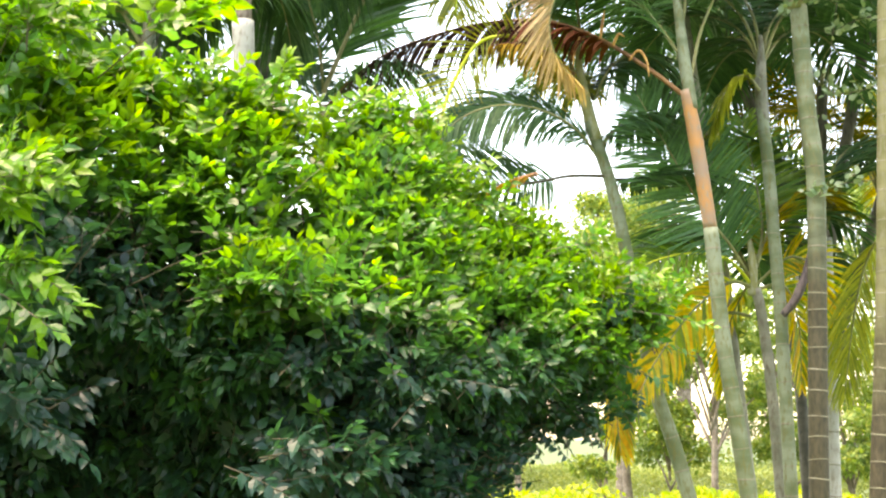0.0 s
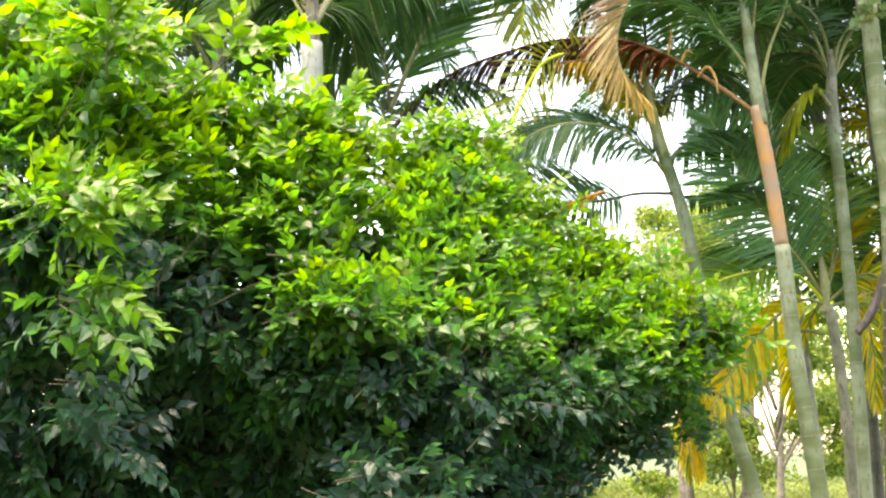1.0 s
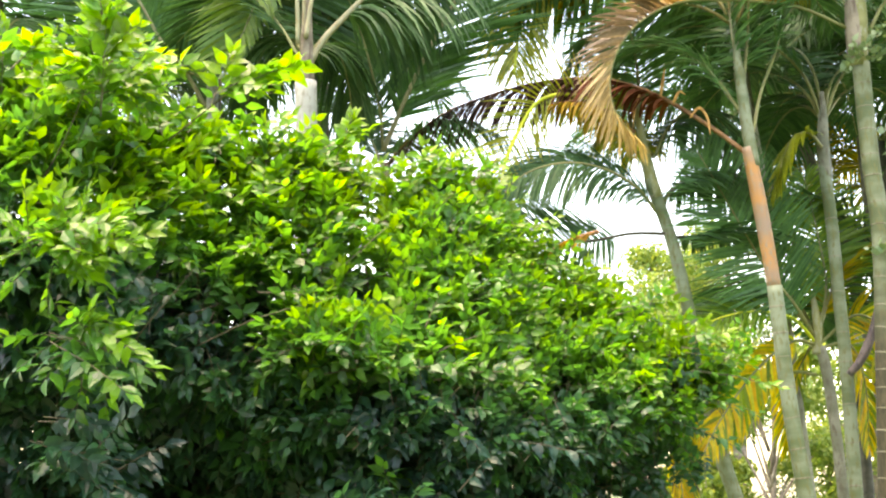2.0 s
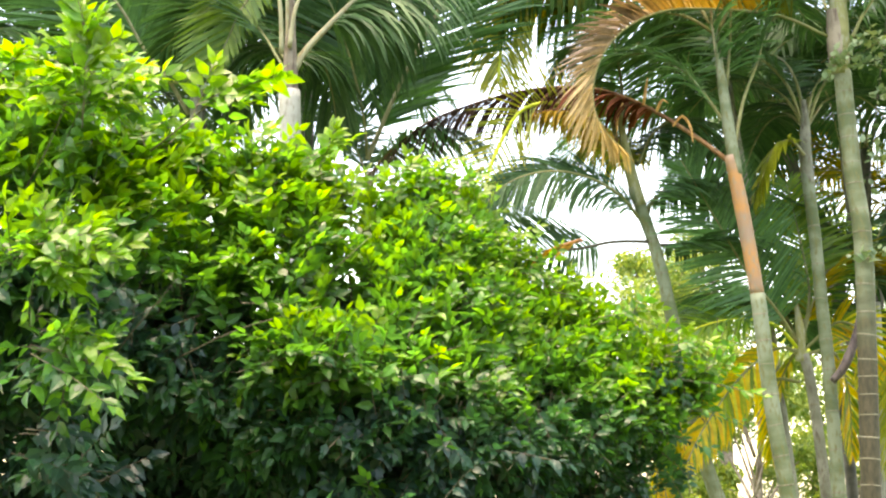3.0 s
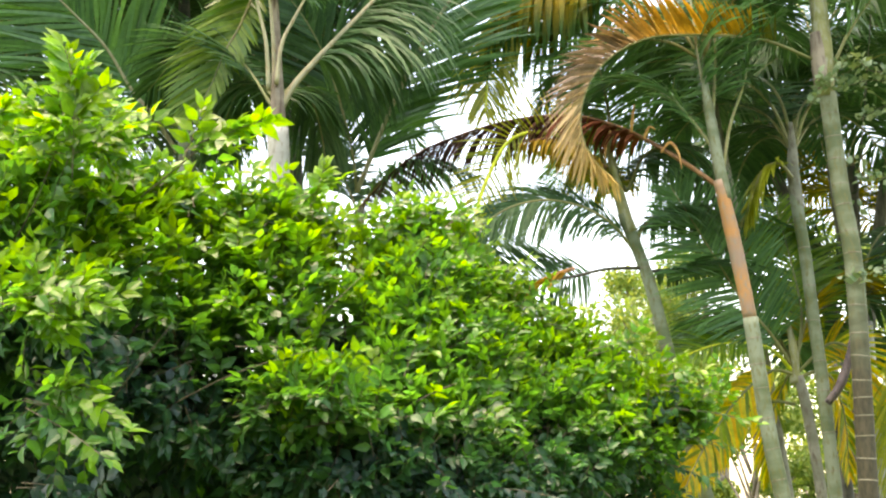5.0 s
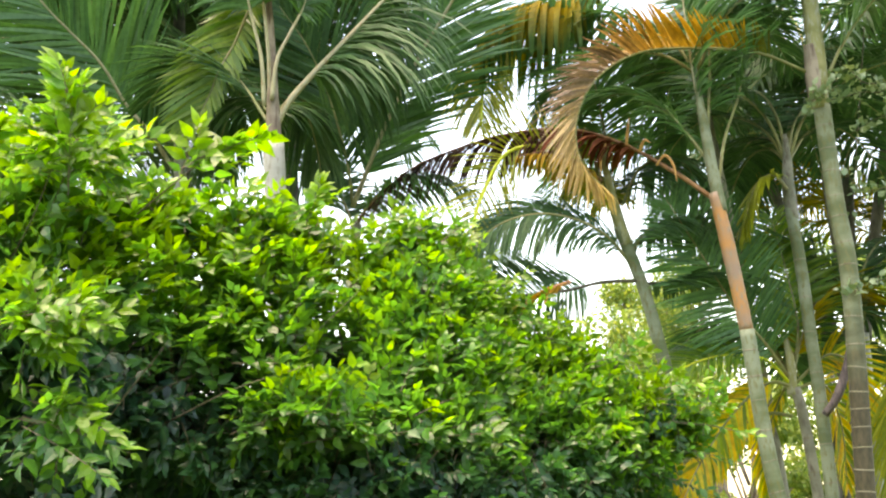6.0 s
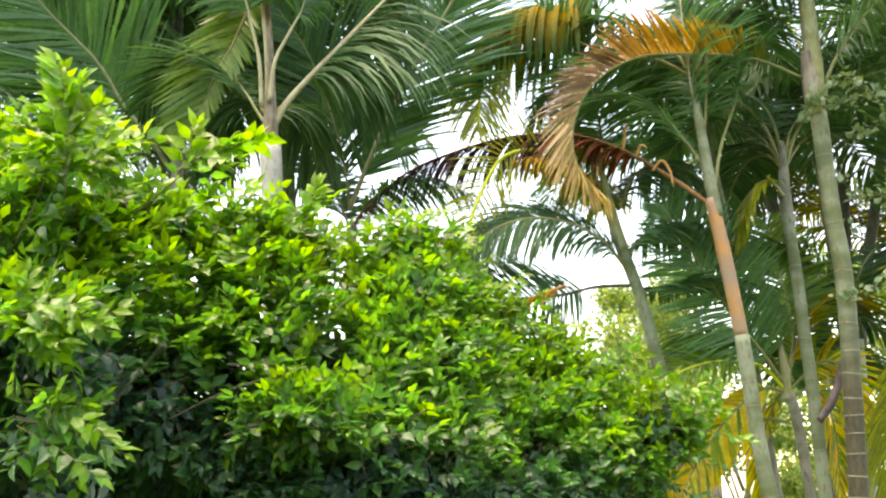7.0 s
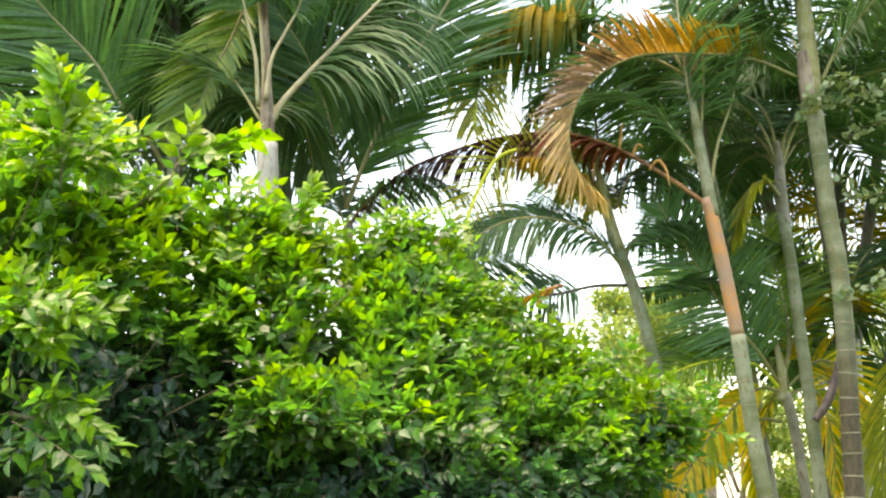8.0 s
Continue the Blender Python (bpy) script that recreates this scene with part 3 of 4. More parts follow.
frond(lef, [(-1.08, 6.20, 3.88), (-1.31, 6.33, 4.23), (-1.60, 6.47, 4.36), (-1.88, 6.60, 4.15)], mat=FROND_SHADED, length=0.5, seed=54)
crown(lef, (-1.14, 6.50, 5.21), 9, 1.8, FROND, 16, length=0.5)
frond(lef, [(-1.11, 6.30, 3.99), (-1.21, 6.45, 4.13), (-1.33, 6.60, 4.16), (-1.43, 6.70, 4.04), (-1.49, 6.75, 3.82)], mat=FROND_SHADED, length=0.5, width=0.02, droop=1.6, petiole=0.05, n=80, seed=95)
frond(lef, [(-1.07, 6.30, 3.96), (-1.02, 6.45, 4.09), (-0.94, 6.60, 4.09), (-0.89, 6.70, 3.92), (-0.86, 6.75, 3.69)], mat=FROND_SHADED, length=0.5, width=0.02, droop=1.6, petiole=0.05, n=80, seed=96)

lfb = palm_tree([(-1.68, 6.80, 2.69), (-1.70, 6.80, 3.59), (-1.71, 6.80, 4.04)], 0.04, 0.035, TRUNK_PALE, "slim pale palm stem behind the shrub", 0.3, rings=False)
frond(lfb, [(-1.75, 6.80, 3.84), (-1.87, 6.75, 4.04), (-2.00, 6.70, 4.20), (-2.13, 6.60, 4.43), (-2.29, 6.50, 4.60), (-2.42, 6.40, 4.74), (-2.56, 6.30, 4.96)], mat=FROND, up=FACE, length=0.85, stalk=RACHIS_PALE, thick=0.014, sweep=48, lift=6, droop=0.22, petiole=0.1, n=120, width=0.024, seed=61, split=True)
frond(lfb, [(-1.71, 6.80, 4.00), (-1.65, 6.83, 4.44), (-1.49, 6.87, 4.85), (-1.33, 6.90, 5.24)], mat=FROND_SHADED, seed=62, length=0.5)
frond(lfb, [(-1.72, 6.80, 4.00), (-1.92, 6.73, 4.02), (-2.19, 6.67, 3.90), (-2.38, 6.60, 3.62)], mat=FROND, seed=63, length=0.4)
crown(lfb, (-1.84, 7.30, 4.36), 8, 1.6, FROND_SHADED, 17, length=0.45)

sml = palm_tree([(-0.73, 7.20, 2.72), (-0.72, 7.20, 3.42), (-0.71, 7.20, 3.59)], 0.035, 0.03, TRUNK_PALE, "slim pale palm with forked leaf stalks", 0.3, rings=False)
frond(sml, [(-0.73, 7.20, 3.67), (-0.65, 7.15, 3.84), (-0.53, 7.05, 4.08), (-0.41, 6.95, 4.29), (-0.25, 6.85, 4.55), (-0.13, 6.80, 4.72), (-0.01, 6.70, 4.88)], mat=FROND, up=FACE, length=0.8, droop=0.15, sweep=44, lift=4, sides=(0.5, 1.0), stalk=RACHIS_PALE, thick=0.016, tip=0.6, petiole=0.15, n=120, width=0.022, seed=71, split=True)
frond(sml, [(-0.73, 7.20, 3.67), (-0.75, 7.15, 3.91), (-0.80, 7.10, 4.15), (-0.88, 7.05, 4.43), (-0.99, 7.00, 4.68), (-1.15, 6.95, 4.92)], mat=FROND_SHADED, up=FACE, length=0.75, droop=0.45, sweep=42, stalk=RACHIS, petiole=0.15, n=66, width=0.024, seed=72)
frond(sml, [(-0.72, 7.20, 3.52), (-0.81, 7.27, 3.76), (-0.93, 7.33, 3.97), (-1.08, 7.40, 4.03)], mat=FROND_SHADED, seed=73)
frond(sml, [(-0.72, 7.20, 3.54), (-0.59, 7.12, 3.70), (-0.41, 7.05, 3.78), (-0.19, 6.98, 3.77), (0.04, 6.90, 3.65)], mat=FROND, stalk=RACHIS, seed=75, length=0.36, width=0.017, droop=1.2, n=100)

# hanging olive frond of a palm farther back
oli = palm_tree([(1.77, 7.30, 1.61), (1.66, 7.30, 2.81), (1.50, 7.30, 4.11), (1.38, 7.30, 5.51)], 0.05, 0.045, TRUNK_GREY, "leaning palm with a long olive hanging frond", 0.25, rings=False)
frond(oli, [(1.23, 7.30, 6.39), (1.03, 7.25, 5.66), (0.81, 7.15, 5.14), (0.65, 7.10, 4.94), (0.43, 7.05, 4.90), (0.25, 7.00, 4.84), (0.13, 6.95, 4.65), (0.08, 6.90, 4.42)], n=85, mat=OLIVE, length=0.74, width=0.05, droop=2.4, sweep=75, petiole=0.35, seed=81, split=True)
frond(oli, [(1.38, 7.30, 5.47), (0.55, 7.28, 5.05), (0.06, 7.25, 4.68), (-0.29, 7.22, 4.40), (-0.63, 7.20, 3.95)], n=56, mat=FROND_SHADED, length=0.5, width=0.018, droop=1.6, petiole=0.2, seed=82)
frond(oli, [(0.23, 6.88, 4.79), (0.15, 6.87, 4.54), (0.10, 6.86, 4.32), (0.07, 6.85, 4.04)], n=60, width=0.012, mat=LIME, stalk=RACHIS_LIME, tip=0.8, length=0.42, droop=0.9, up=FACE, seed=83)
crown(oli, (1.38, 7.30, 5.51), 5, 1.8, FROND, 19, length=0.5)

# palms that close the grove behind, bark and most fronds coloured as if shaded
for k, (spot, count, mat) in enumerate((((2.70, 9.00, 5.20), 10, FROND_SHADED), ((2.28, 9.60, 4.90), 9, FROND_SHADED), ((3.12, 8.60, 4.58), 11, FROND_SHADED), ((3.48, 9.50, 3.47), 11, OLIVE), ((2.86, 8.90, 4.20), 8, FROND_SHADED), ((2.38, 9.40, 4.45), 7, FROND_SHADED), ((2.05, 10.00, 4.54), 6, FROND_SHADED), ((-2.65, 8.40, 5.40), 13, FROND_SHADED), ((-1.46, 8.80, 5.72), 9, FROND_SHADED), ((-1.57, 9.40, 5.15), 12, FROND_SHADED), ((-2.03, 8.00, 5.64), 12, FROND_SHADED), ((-2.25, 9.00, 5.02), 12, FROND_SHADED), ((-1.40, 9.00, 5.36), 8, FROND_SHADED), ((-1.65, 9.60, 5.02), 14, FROND_SHADED), ((-3.39, 7.60, 4.83), 12, FROND), ((-3.26, 8.40, 4.23), 11, FROND_SHADED))):
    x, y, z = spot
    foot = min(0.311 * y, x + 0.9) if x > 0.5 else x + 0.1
    back = palm_tree([(foot, y, 1.0), (foot * 0.85 + x * 0.15, y, z * 0.6), (x, y, z)], 0.05, 0.04, TRUNK_DARK, "palm with dense fronds and grey trunk, coloured dark as if shaded", 0.3, rings=False)
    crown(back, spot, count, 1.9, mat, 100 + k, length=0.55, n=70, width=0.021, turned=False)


# ---- the great shrub ----
# its outline: the ridge along the top, the rim where the slope overhangs, and the foot of the hollow below
RIDGE = np.array([
    (-2.29, 4.60, 3.30), (-2.07, 4.60, 3.30), (-1.86, 4.65, 3.31), (-1.66, 4.70, 3.29), (-1.52, 4.85, 3.24), (-1.37, 5.00, 3.25), (-1.18, 5.05, 3.21),
    (-0.99, 5.10, 3.16), (-0.83, 5.20, 3.16), (-0.70, 5.30, 3.12), (-0.60, 5.30, 2.89), (-0.48, 5.40, 3.02), (-0.29, 5.50, 3.15), (-0.08, 5.50, 3.11),
    (0.06, 5.55, 2.88), (0.23, 5.60, 2.69), (0.46, 5.60, 2.58), (0.63, 5.55, 2.42), (0.80, 5.50, 2.35), (0.94, 5.50, 2.23), (1.05, 5.50, 2.15),
])
RIM = np.array([
    (-2.00, 4.10, 2.38), (-1.80, 4.10, 2.37), (-1.61, 4.10, 2.36), (-1.43, 4.12, 2.33), (-1.32, 4.30, 2.23), (-1.20, 4.45, 2.09), (-1.04, 4.50, 1.99),
    (-0.86, 4.45, 1.89), (-0.71, 4.40, 1.85), (-0.59, 4.38, 1.83), (-0.51, 4.36, 1.83), (-0.41, 4.36, 1.83), (-0.26, 4.40, 1.83), (-0.10, 4.45, 1.82),
    (0.01, 4.55, 1.83), (0.16, 4.70, 1.86), (0.37, 4.90, 1.89), (0.54, 5.05, 1.92), (0.73, 5.20, 1.94), (0.89, 5.30, 1.99), (1.03, 5.40, 2.03),
])
FOOT = np.array([
    (-2.37, 5.10, 1.19), (-2.14, 5.10, 1.19), (-1.91, 5.10, 1.18), (-1.71, 5.12, 1.18), (-1.58, 5.30, 1.15), (-1.42, 5.45, 1.13), (-1.17, 5.20, 1.16),
    (-0.98, 5.15, 1.16), (-0.81, 5.10, 1.16), (-0.68, 5.08, 1.16), (-0.59, 5.06, 1.16), (-0.47, 5.06, 1.16), (-0.29, 4.75, 1.19), (-0.16, 4.80, 1.18),
    (-0.08, 4.55, 1.25), (-0.01, 4.70, 1.29), (0.06, 4.90, 1.36), (0.13, 5.05, 1.45), (0.19, 5.20, 1.56), (0.24, 5.30, 1.65), (0.28, 5.40, 1.73),
])

# tufts that stand out: centre, half sizes, density, leaf length, freshness with shade mixed in
LOBES = np.array([
    (-1.52, 4.30, 3.17, 0.11, 0.16, 0.19, 1.3, 0.078, 0.85),
    (-1.48, 3.90, 2.42, 0.20, 0.13, 0.08, 1.4, 0.070, 0.80),
    (-1.36, 3.85, 2.09, 0.14, 0.10, 0.06, 1.0, 0.066, 0.60),
    (-0.65, 4.55, 2.15, 0.30, 0.20, 0.08, 1.5, 0.062, 0.62),
    (-0.23, 4.75, 2.08, 0.29, 0.22, 0.09, 1.4, 0.058, 0.60),
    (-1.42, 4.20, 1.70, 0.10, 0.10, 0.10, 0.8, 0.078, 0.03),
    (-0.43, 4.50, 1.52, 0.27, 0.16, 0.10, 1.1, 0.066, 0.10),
])

# single shoots that stand out of them: foot and tip
SHOOTS = np.array([
    (-1.42, 4.00, 2.92, -1.41, 4.00, 3.23), (-1.41, 4.00, 3.17, -1.46, 4.00, 3.34), (-1.42, 4.00, 3.11, -1.28, 3.95, 3.23), (-1.43, 4.00, 3.08, -1.51, 3.90, 3.08),
    (-1.42, 4.00, 3.01, -1.26, 3.95, 3.10), (-1.44, 4.00, 3.27, -1.50, 4.00, 3.41), (-1.45, 4.00, 3.21, -1.37, 4.00, 3.34), (-1.46, 4.00, 2.98, -1.53, 3.90, 2.98),
    (-1.08, 4.20, 3.01, -1.00, 4.20, 3.22), (-1.05, 4.20, 3.05, -0.88, 4.20, 3.16), (-0.93, 4.20, 3.10, -0.74, 4.20, 3.17), (-0.99, 4.20, 3.05, -0.82, 4.10, 3.03),
    (-0.72, 5.00, 3.04, -0.66, 5.00, 3.22), (-0.76, 5.00, 3.07, -0.59, 5.00, 3.16), (-1.73, 4.00, 3.09, -1.67, 4.00, 3.16),
])
REACHES = np.array([
    (0.11, 5.40, 2.61, 0.33, 5.40, 2.64), (0.31, 5.40, 2.54, 0.48, 5.40, 2.51), (0.50, 5.30, 2.39, 0.76, 5.30, 2.49), (0.57, 5.30, 2.37, 0.71, 5.30, 2.55),
    (0.79, 5.30, 2.24, 1.08, 5.30, 2.23), (0.83, 5.30, 2.14, 1.16, 5.30, 2.12), (0.80, 5.30, 2.03, 1.12, 5.30, 1.99), (0.79, 5.30, 2.29, 0.98, 5.30, 2.33),
    (0.72, 5.30, 1.92, 0.98, 5.30, 1.85), (-0.13, 5.30, 3.00, -0.01, 5.30, 3.09), (-0.41, 5.30, 3.03, -0.32, 5.30, 3.12), (-0.14, 5.30, 2.69, 0.09, 5.30, 2.72),
    (-0.54, 5.30, 3.01, -0.47, 5.30, 3.09),
])
TUFT = np.array([
    (-1.43, 3.75, 2.10, -1.08, 3.70, 2.02), (-1.41, 3.75, 2.15, -1.16, 3.70, 2.08), (-1.41, 3.70, 2.06, -1.15, 3.65, 1.94), (-1.45, 3.80, 2.19, -1.23, 3.75, 2.16),
    (-1.44, 3.75, 2.40, -1.17, 3.70, 2.43), (-1.46, 3.75, 2.44, -1.24, 3.70, 2.48), (-1.48, 3.75, 2.38, -1.28, 3.70, 2.34), (-1.52, 3.95, 1.77, -1.30, 3.90, 1.72),
    (-1.46, 3.95, 1.70, -1.17, 3.90, 1.59), (-1.52, 3.95, 1.84, -1.31, 3.90, 1.85),
])
SPRAYS = np.array([
    (-0.89, 4.40, 2.08, -0.61, 4.30, 2.20), (-0.67, 4.40, 2.04, -0.35, 4.30, 2.10), (-0.47, 4.50, 2.04, -0.15, 4.40, 2.13), (-0.31, 4.55, 2.04, 0.07, 4.50, 2.11),
    (-0.63, 4.40, 2.08, -0.45, 4.30, 2.18), (-0.81, 4.40, 2.14, -0.70, 4.30, 2.18), (-0.23, 4.60, 1.91, 0.07, 4.55, 2.03), (-0.02, 4.60, 1.81, 0.28, 4.60, 1.80),
    (-0.57, 4.40, 1.85, -0.53, 4.40, 1.91), (-0.60, 4.20, 1.53, -0.33, 4.15, 1.60), (-0.53, 4.20, 1.45, -0.26, 4.15, 1.51), (-0.54, 4.20, 1.56, -0.44, 4.10, 1.64),
    (-0.72, 4.20, 1.49, -0.48, 4.10, 1.42),
])
BOWS = (
    [(-1.47, 4.40, 2.01), (-1.33, 4.30, 2.17), (-1.13, 4.25, 2.40)],
    [(-0.97, 4.80, 2.16), (-0.76, 4.75, 2.40), (-0.50, 4.90, 2.69)],
    [(-0.48, 4.60, 2.00), (-0.26, 4.55, 2.14), (-0.05, 4.70, 2.24)],
    [(-1.19, 4.50, 2.14), (-0.93, 4.45, 2.25), (-0.64, 4.50, 2.34)],
    [(-1.74, 4.30, 2.71), (-1.61, 4.20, 2.88), (-1.52, 4.20, 3.15)],
    [(-1.29, 4.40, 2.92), (-1.01, 4.20, 3.05), (-0.85, 4.20, 3.15)],
)


def shrub():
    rng = np.random.default_rng(5)
    ob = tagged(new("shrub"), "large leafy shrub, leaves coloured bright green above and shaded dark below", "shrub")
    # the outer skin: a slope from the ridge down to the rim, the hollow under it, and the back
    def skin(at, v):
        k = np.minimum(at.astype(int), len(RIDGE) - 2)
        f = (at - k)[:, None]
        top, rim, low = (c[k] * (1 - f) + c[k + 1] * f for c in (RIDGE, RIM, FOOT))
        v = v[:, None]
        bow = (top + rim) / 2 + (0, -0.16, 0.16)
        up = np.clip(v, 0, 1)
        slope = top * (1 - up) ** 2 + 2 * bow * up * (1 - up) + rim * up ** 2
        under = rim + (low - rim) * np.clip(v - 1, 0, 1) + np.array((0, 0.16, 0)) * np.sin(np.clip(v - 1, 0, 1) * math.pi)
        high = top * 0.7 + low * 0.3 + (0, 0.45, 0)
        back = np.where(v > -0.5, top + (high - top) * np.clip(-v * 2, 0, 1), high + (low + (0, 0.35, 0) - high) * np.clip(-v * 2 - 1, 0, 1))
        return np.where(v < 0, back, np.where(v > 1, under, slope))
    # woody stems from the root up into the slope
    for k in range(20):
        at, v = rng.uniform(0, len(RIDGE) - 6, 1), rng.uniform(-0.6, 0.35, 1)
        c = skin(at, v)[0] + (0, 0.15, -0.05)
        a = np.array((min(c[0] * 0.75 - 0.2, 0.1) + rng.uniform(-0.2, 0.2), 5.6 + rng.uniform(-0.2, 0.2), -0.05))
        b = a * 0.45 + c * 0.55 + (rng.uniform(-0.1, 0.1), 0.12, -0.1)
        v, f = tube(spline([a, b, c], 14), np.linspace(0.017, 0.004, 14), 7)
        part("branch", mesh_of("branch", v, f, TWIG), ob)
    # long arching outer branches
    for bow in BOWS:
        v, f = tube(spline(bow, 12), np.linspace(0.0034, 0.0012, 12), 6)
        part("branch", mesh_of("branch", v, f, TWIG), ob)
    # leafy sprays all over the skin and a little way inside it
    start, way, span, leaf, fresh_lit = [], [], [], [], []
    for lo, hi, each, count in ((0.0, 1.0, 440, 12000), (1.0, 2.0, 480, 9000), (-0.5, 0.0, 130, 6000), (-1.0, -0.5, 460, 9000)):
        at, v = rng.uniform(0, len(RIDGE) - 1.001, count), rng.uniform(lo, hi, count)
        e = 0.02
        p = skin(at, v)
        du, dv = (skin(at + e, v) - skin(at - e * (at > e), v)) / (e + e * (at > e))[:, None], (skin(at, np.clip(v + e, lo, hi)) - skin(at, np.clip(v - e, lo, hi))) / (np.clip(v + e, lo, hi) - np.clip(v - e, lo, hi))[:, None]
        out = np.cross(du, dv)
        out *= np.where(out[:, 1] > 0, -1.0, 1.0)[:, None] * (1 if lo >= 0 else -1)
        area = np.linalg.norm(out, axis=1) * (len(RIDGE) - 1) / count
        out = unit(out)
        blade = np.interp(p[:, 0], (-1.6, -0.7, 0.0, 0.8), (0.08, 0.07, 0.056, 0.05))
        keep = rng.random(count) < each * area * (0.07 / blade) ** 2
        p, out, blade, v = p[keep], out[keep], blade[keep], v[keep]
        n = len(p)
        lump = np.array([noise.noise(Vector(q) * 3.1) + 0.5 * noise.noise(Vector(q) * 7.0) for q in p])
        tone = np.array([noise.noise(Vector(q) * 2.0 + Vector((7, 0, 0))) for q in p])
        d = unit(out + rng.normal(0, 0.5, (n, 3)) + (0.1, 0, 0.25))
        length = rng.uniform(1.7, 3.6, n) * blade
        deep = 0.17 * rng.random(n) ** 1.5
        start.append(p + out * (0.09 * lump - deep)[:, None] - d * (0.8 * length)[:, None])
        way.append(d)
        span.append(length)
        leaf.append(blade)
        # falls toward the rim, hollow, back and inside: leaf age plus painted shade
        fresh_lit.append(np.clip(np.interp(v, (-1, -0.5, 0, 0.25, 0.55, 0.75, 0.95, 1.15, 2), (0.03, 0.2, 0.88, 0.76, 0.64, 0.5, 0.34, 0.17, 0.05)) + np.clip(p[:, 0], 0, 0.8) * np.where(v > 0.6, 0.36, 0.14) - 0.9 * deep + 0.2 * tone + rng.normal(0, 0.1, n), 0, 1))
    # loose shoots along the ridge
    at = rng.uniform(0, len(RIDGE) - 1.001, 120)
    tip = unit(np.column_stack([rng.normal(0.25, 0.5, 120), rng.normal(-0.1, 0.4, 120), rng.uniform(0.5, 1.0, 120)]))
    blade = np.interp(skin(at, at * 0)[:, 0], (-1.6, -0.7, 0.0, 0.8), (0.078, 0.07, 0.056, 0.05))
    start.append(skin(at, rng.uniform(-0.1, 0.14, 120)) - tip * 0.05)
    way.append(tip)
    span.append(blade * rng.uniform(2.2, 4.4, 120))
    leaf.append(blade)
    fresh_lit.append(rng.uniform(0.7, 1.0, 120))
    for i, lobe in enumerate(LOBES):
        c, r = lobe[:3], lobe[3:6]
        count = int(620 * lobe[6] * (0.07 / lobe[7]) ** 2 * (r[0] * r[1] + r[1] * r[2] + r[0] * r[2])) + 6
        d = unit(rng.normal(size=(count, 3)))
        start.append(c + d * r * (0.9 - 0.6 * rng.random(count))[:, None])
        way.append(unit(d / r * (1, 1, 0.6) * 0.1 + rng.normal(0, 0.4, (count, 3)) + (0.12, -0.1, 0.16)))
        span.append(rng.uniform(1.6, 3.2, count) * lobe[7])
        leaf.append(np.full(count, lobe[7]))
        # tufts paler on top, age and light in one value
        fresh_lit.append(np.clip(lobe[8] + 0.2 * d[:, 2] + rng.normal(0, 0.12, count), 0, 1))
    for rows, size, young_lit in ((SHOOTS, 0.082, 0.88), (REACHES, 0.056, 0.72), (TUFT, 0.074, 0.78), (SPRAYS, 0.066, 0.6)):
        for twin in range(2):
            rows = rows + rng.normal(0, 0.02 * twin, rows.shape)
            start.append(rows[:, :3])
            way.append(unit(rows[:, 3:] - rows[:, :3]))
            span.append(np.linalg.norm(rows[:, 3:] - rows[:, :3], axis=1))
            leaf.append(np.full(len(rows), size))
            # low shoots get darker leaves, shade put into their colour
            fresh_lit.append(np.clip(np.interp(rows[:, 2], (1.85, 1.95, 2.2), (0.05, 0.45, young_lit)) + rng.normal(0, 0.08, len(rows)), 0, 1))
    start, way = np.vstack(start), np.vstack(way)
    span, leaf, fresh_lit = np.concatenate(span), np.concatenate(leaf), np.concatenate(fresh_lit)
    m = len(start)
    face = unit(np.array((0, -0.45, 1.0)) + 0.3 * way + rng.normal(0, 0.38, (m, 3)))
    face = unit(face - way * np.sum(face * way, axis=1, keepdims=True))
    side = np.cross(way, face)
    base, axis, nrm, size, young_lit = [], [], [], [], []
    rows = 10
    for k in range(rows):
        u = (k + 0.7) / rows
        s = 1 if k % 2 else -1
        tip = k >= rows - 2
        p = start + way * (span * u)[:, None] + np.column_stack([np.zeros(m), np.zeros(m), -0.14 * span * u * u])
        spread = rng.uniform(0.25, 0.5) if tip else rng.uniform(0.75, 1.0)
        hang = np.where(fresh_lit < 0.35, -0.42, 0.02 if tip else -0.12)[:, None] * np.array((0, 0, 1.0))
        base.append(p)
        axis.append(way * (0.9 if tip else 0.5) + s * side * spread + rng.normal(0, 0.2, (m, 3)) + hang)
        nrm.append(face + rng.normal(0, 0.33, (m, 3)))
        size.append(leaf * rng.uniform(0.68, 1.18, m) * (0.72 if k == rows - 1 else 1.0))
        young_lit.append(np.clip(fresh_lit * (0.72 + 0.4 * u) + rng.normal(0, 0.07, m), 0, 1))
    base, axis, nrm, size, young_lit = (np.concatenate(a) for a in (base, axis, nrm, size, young_lit))
    # the leaves of the sprays that stand out towards the path, one by one
    near = np.where((base[:, 0] > -1.5) & (base[:, 0] < 0.4) & (base[:, 1] < 4.05) & (base[:, 2] > 1.3))[0]
    near = near[np.argsort(base[near, 1])][:300]
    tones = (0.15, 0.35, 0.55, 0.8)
    single = [mesh_of("leaf", LEAF_V, LEAF_F, SHRUB, {"young_lit": [y] * len(LEAF_V)}) for y in tones]
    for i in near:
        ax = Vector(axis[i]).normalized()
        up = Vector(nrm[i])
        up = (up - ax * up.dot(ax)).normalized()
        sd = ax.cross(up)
        one = part("leaf", single[int(np.argmin([abs(young_lit[i] - y) for y in tones]))], ob, smooth=False)
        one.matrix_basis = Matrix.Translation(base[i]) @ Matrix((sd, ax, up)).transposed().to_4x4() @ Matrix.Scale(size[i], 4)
    rest = np.ones(len(base), bool)
    rest[near] = False
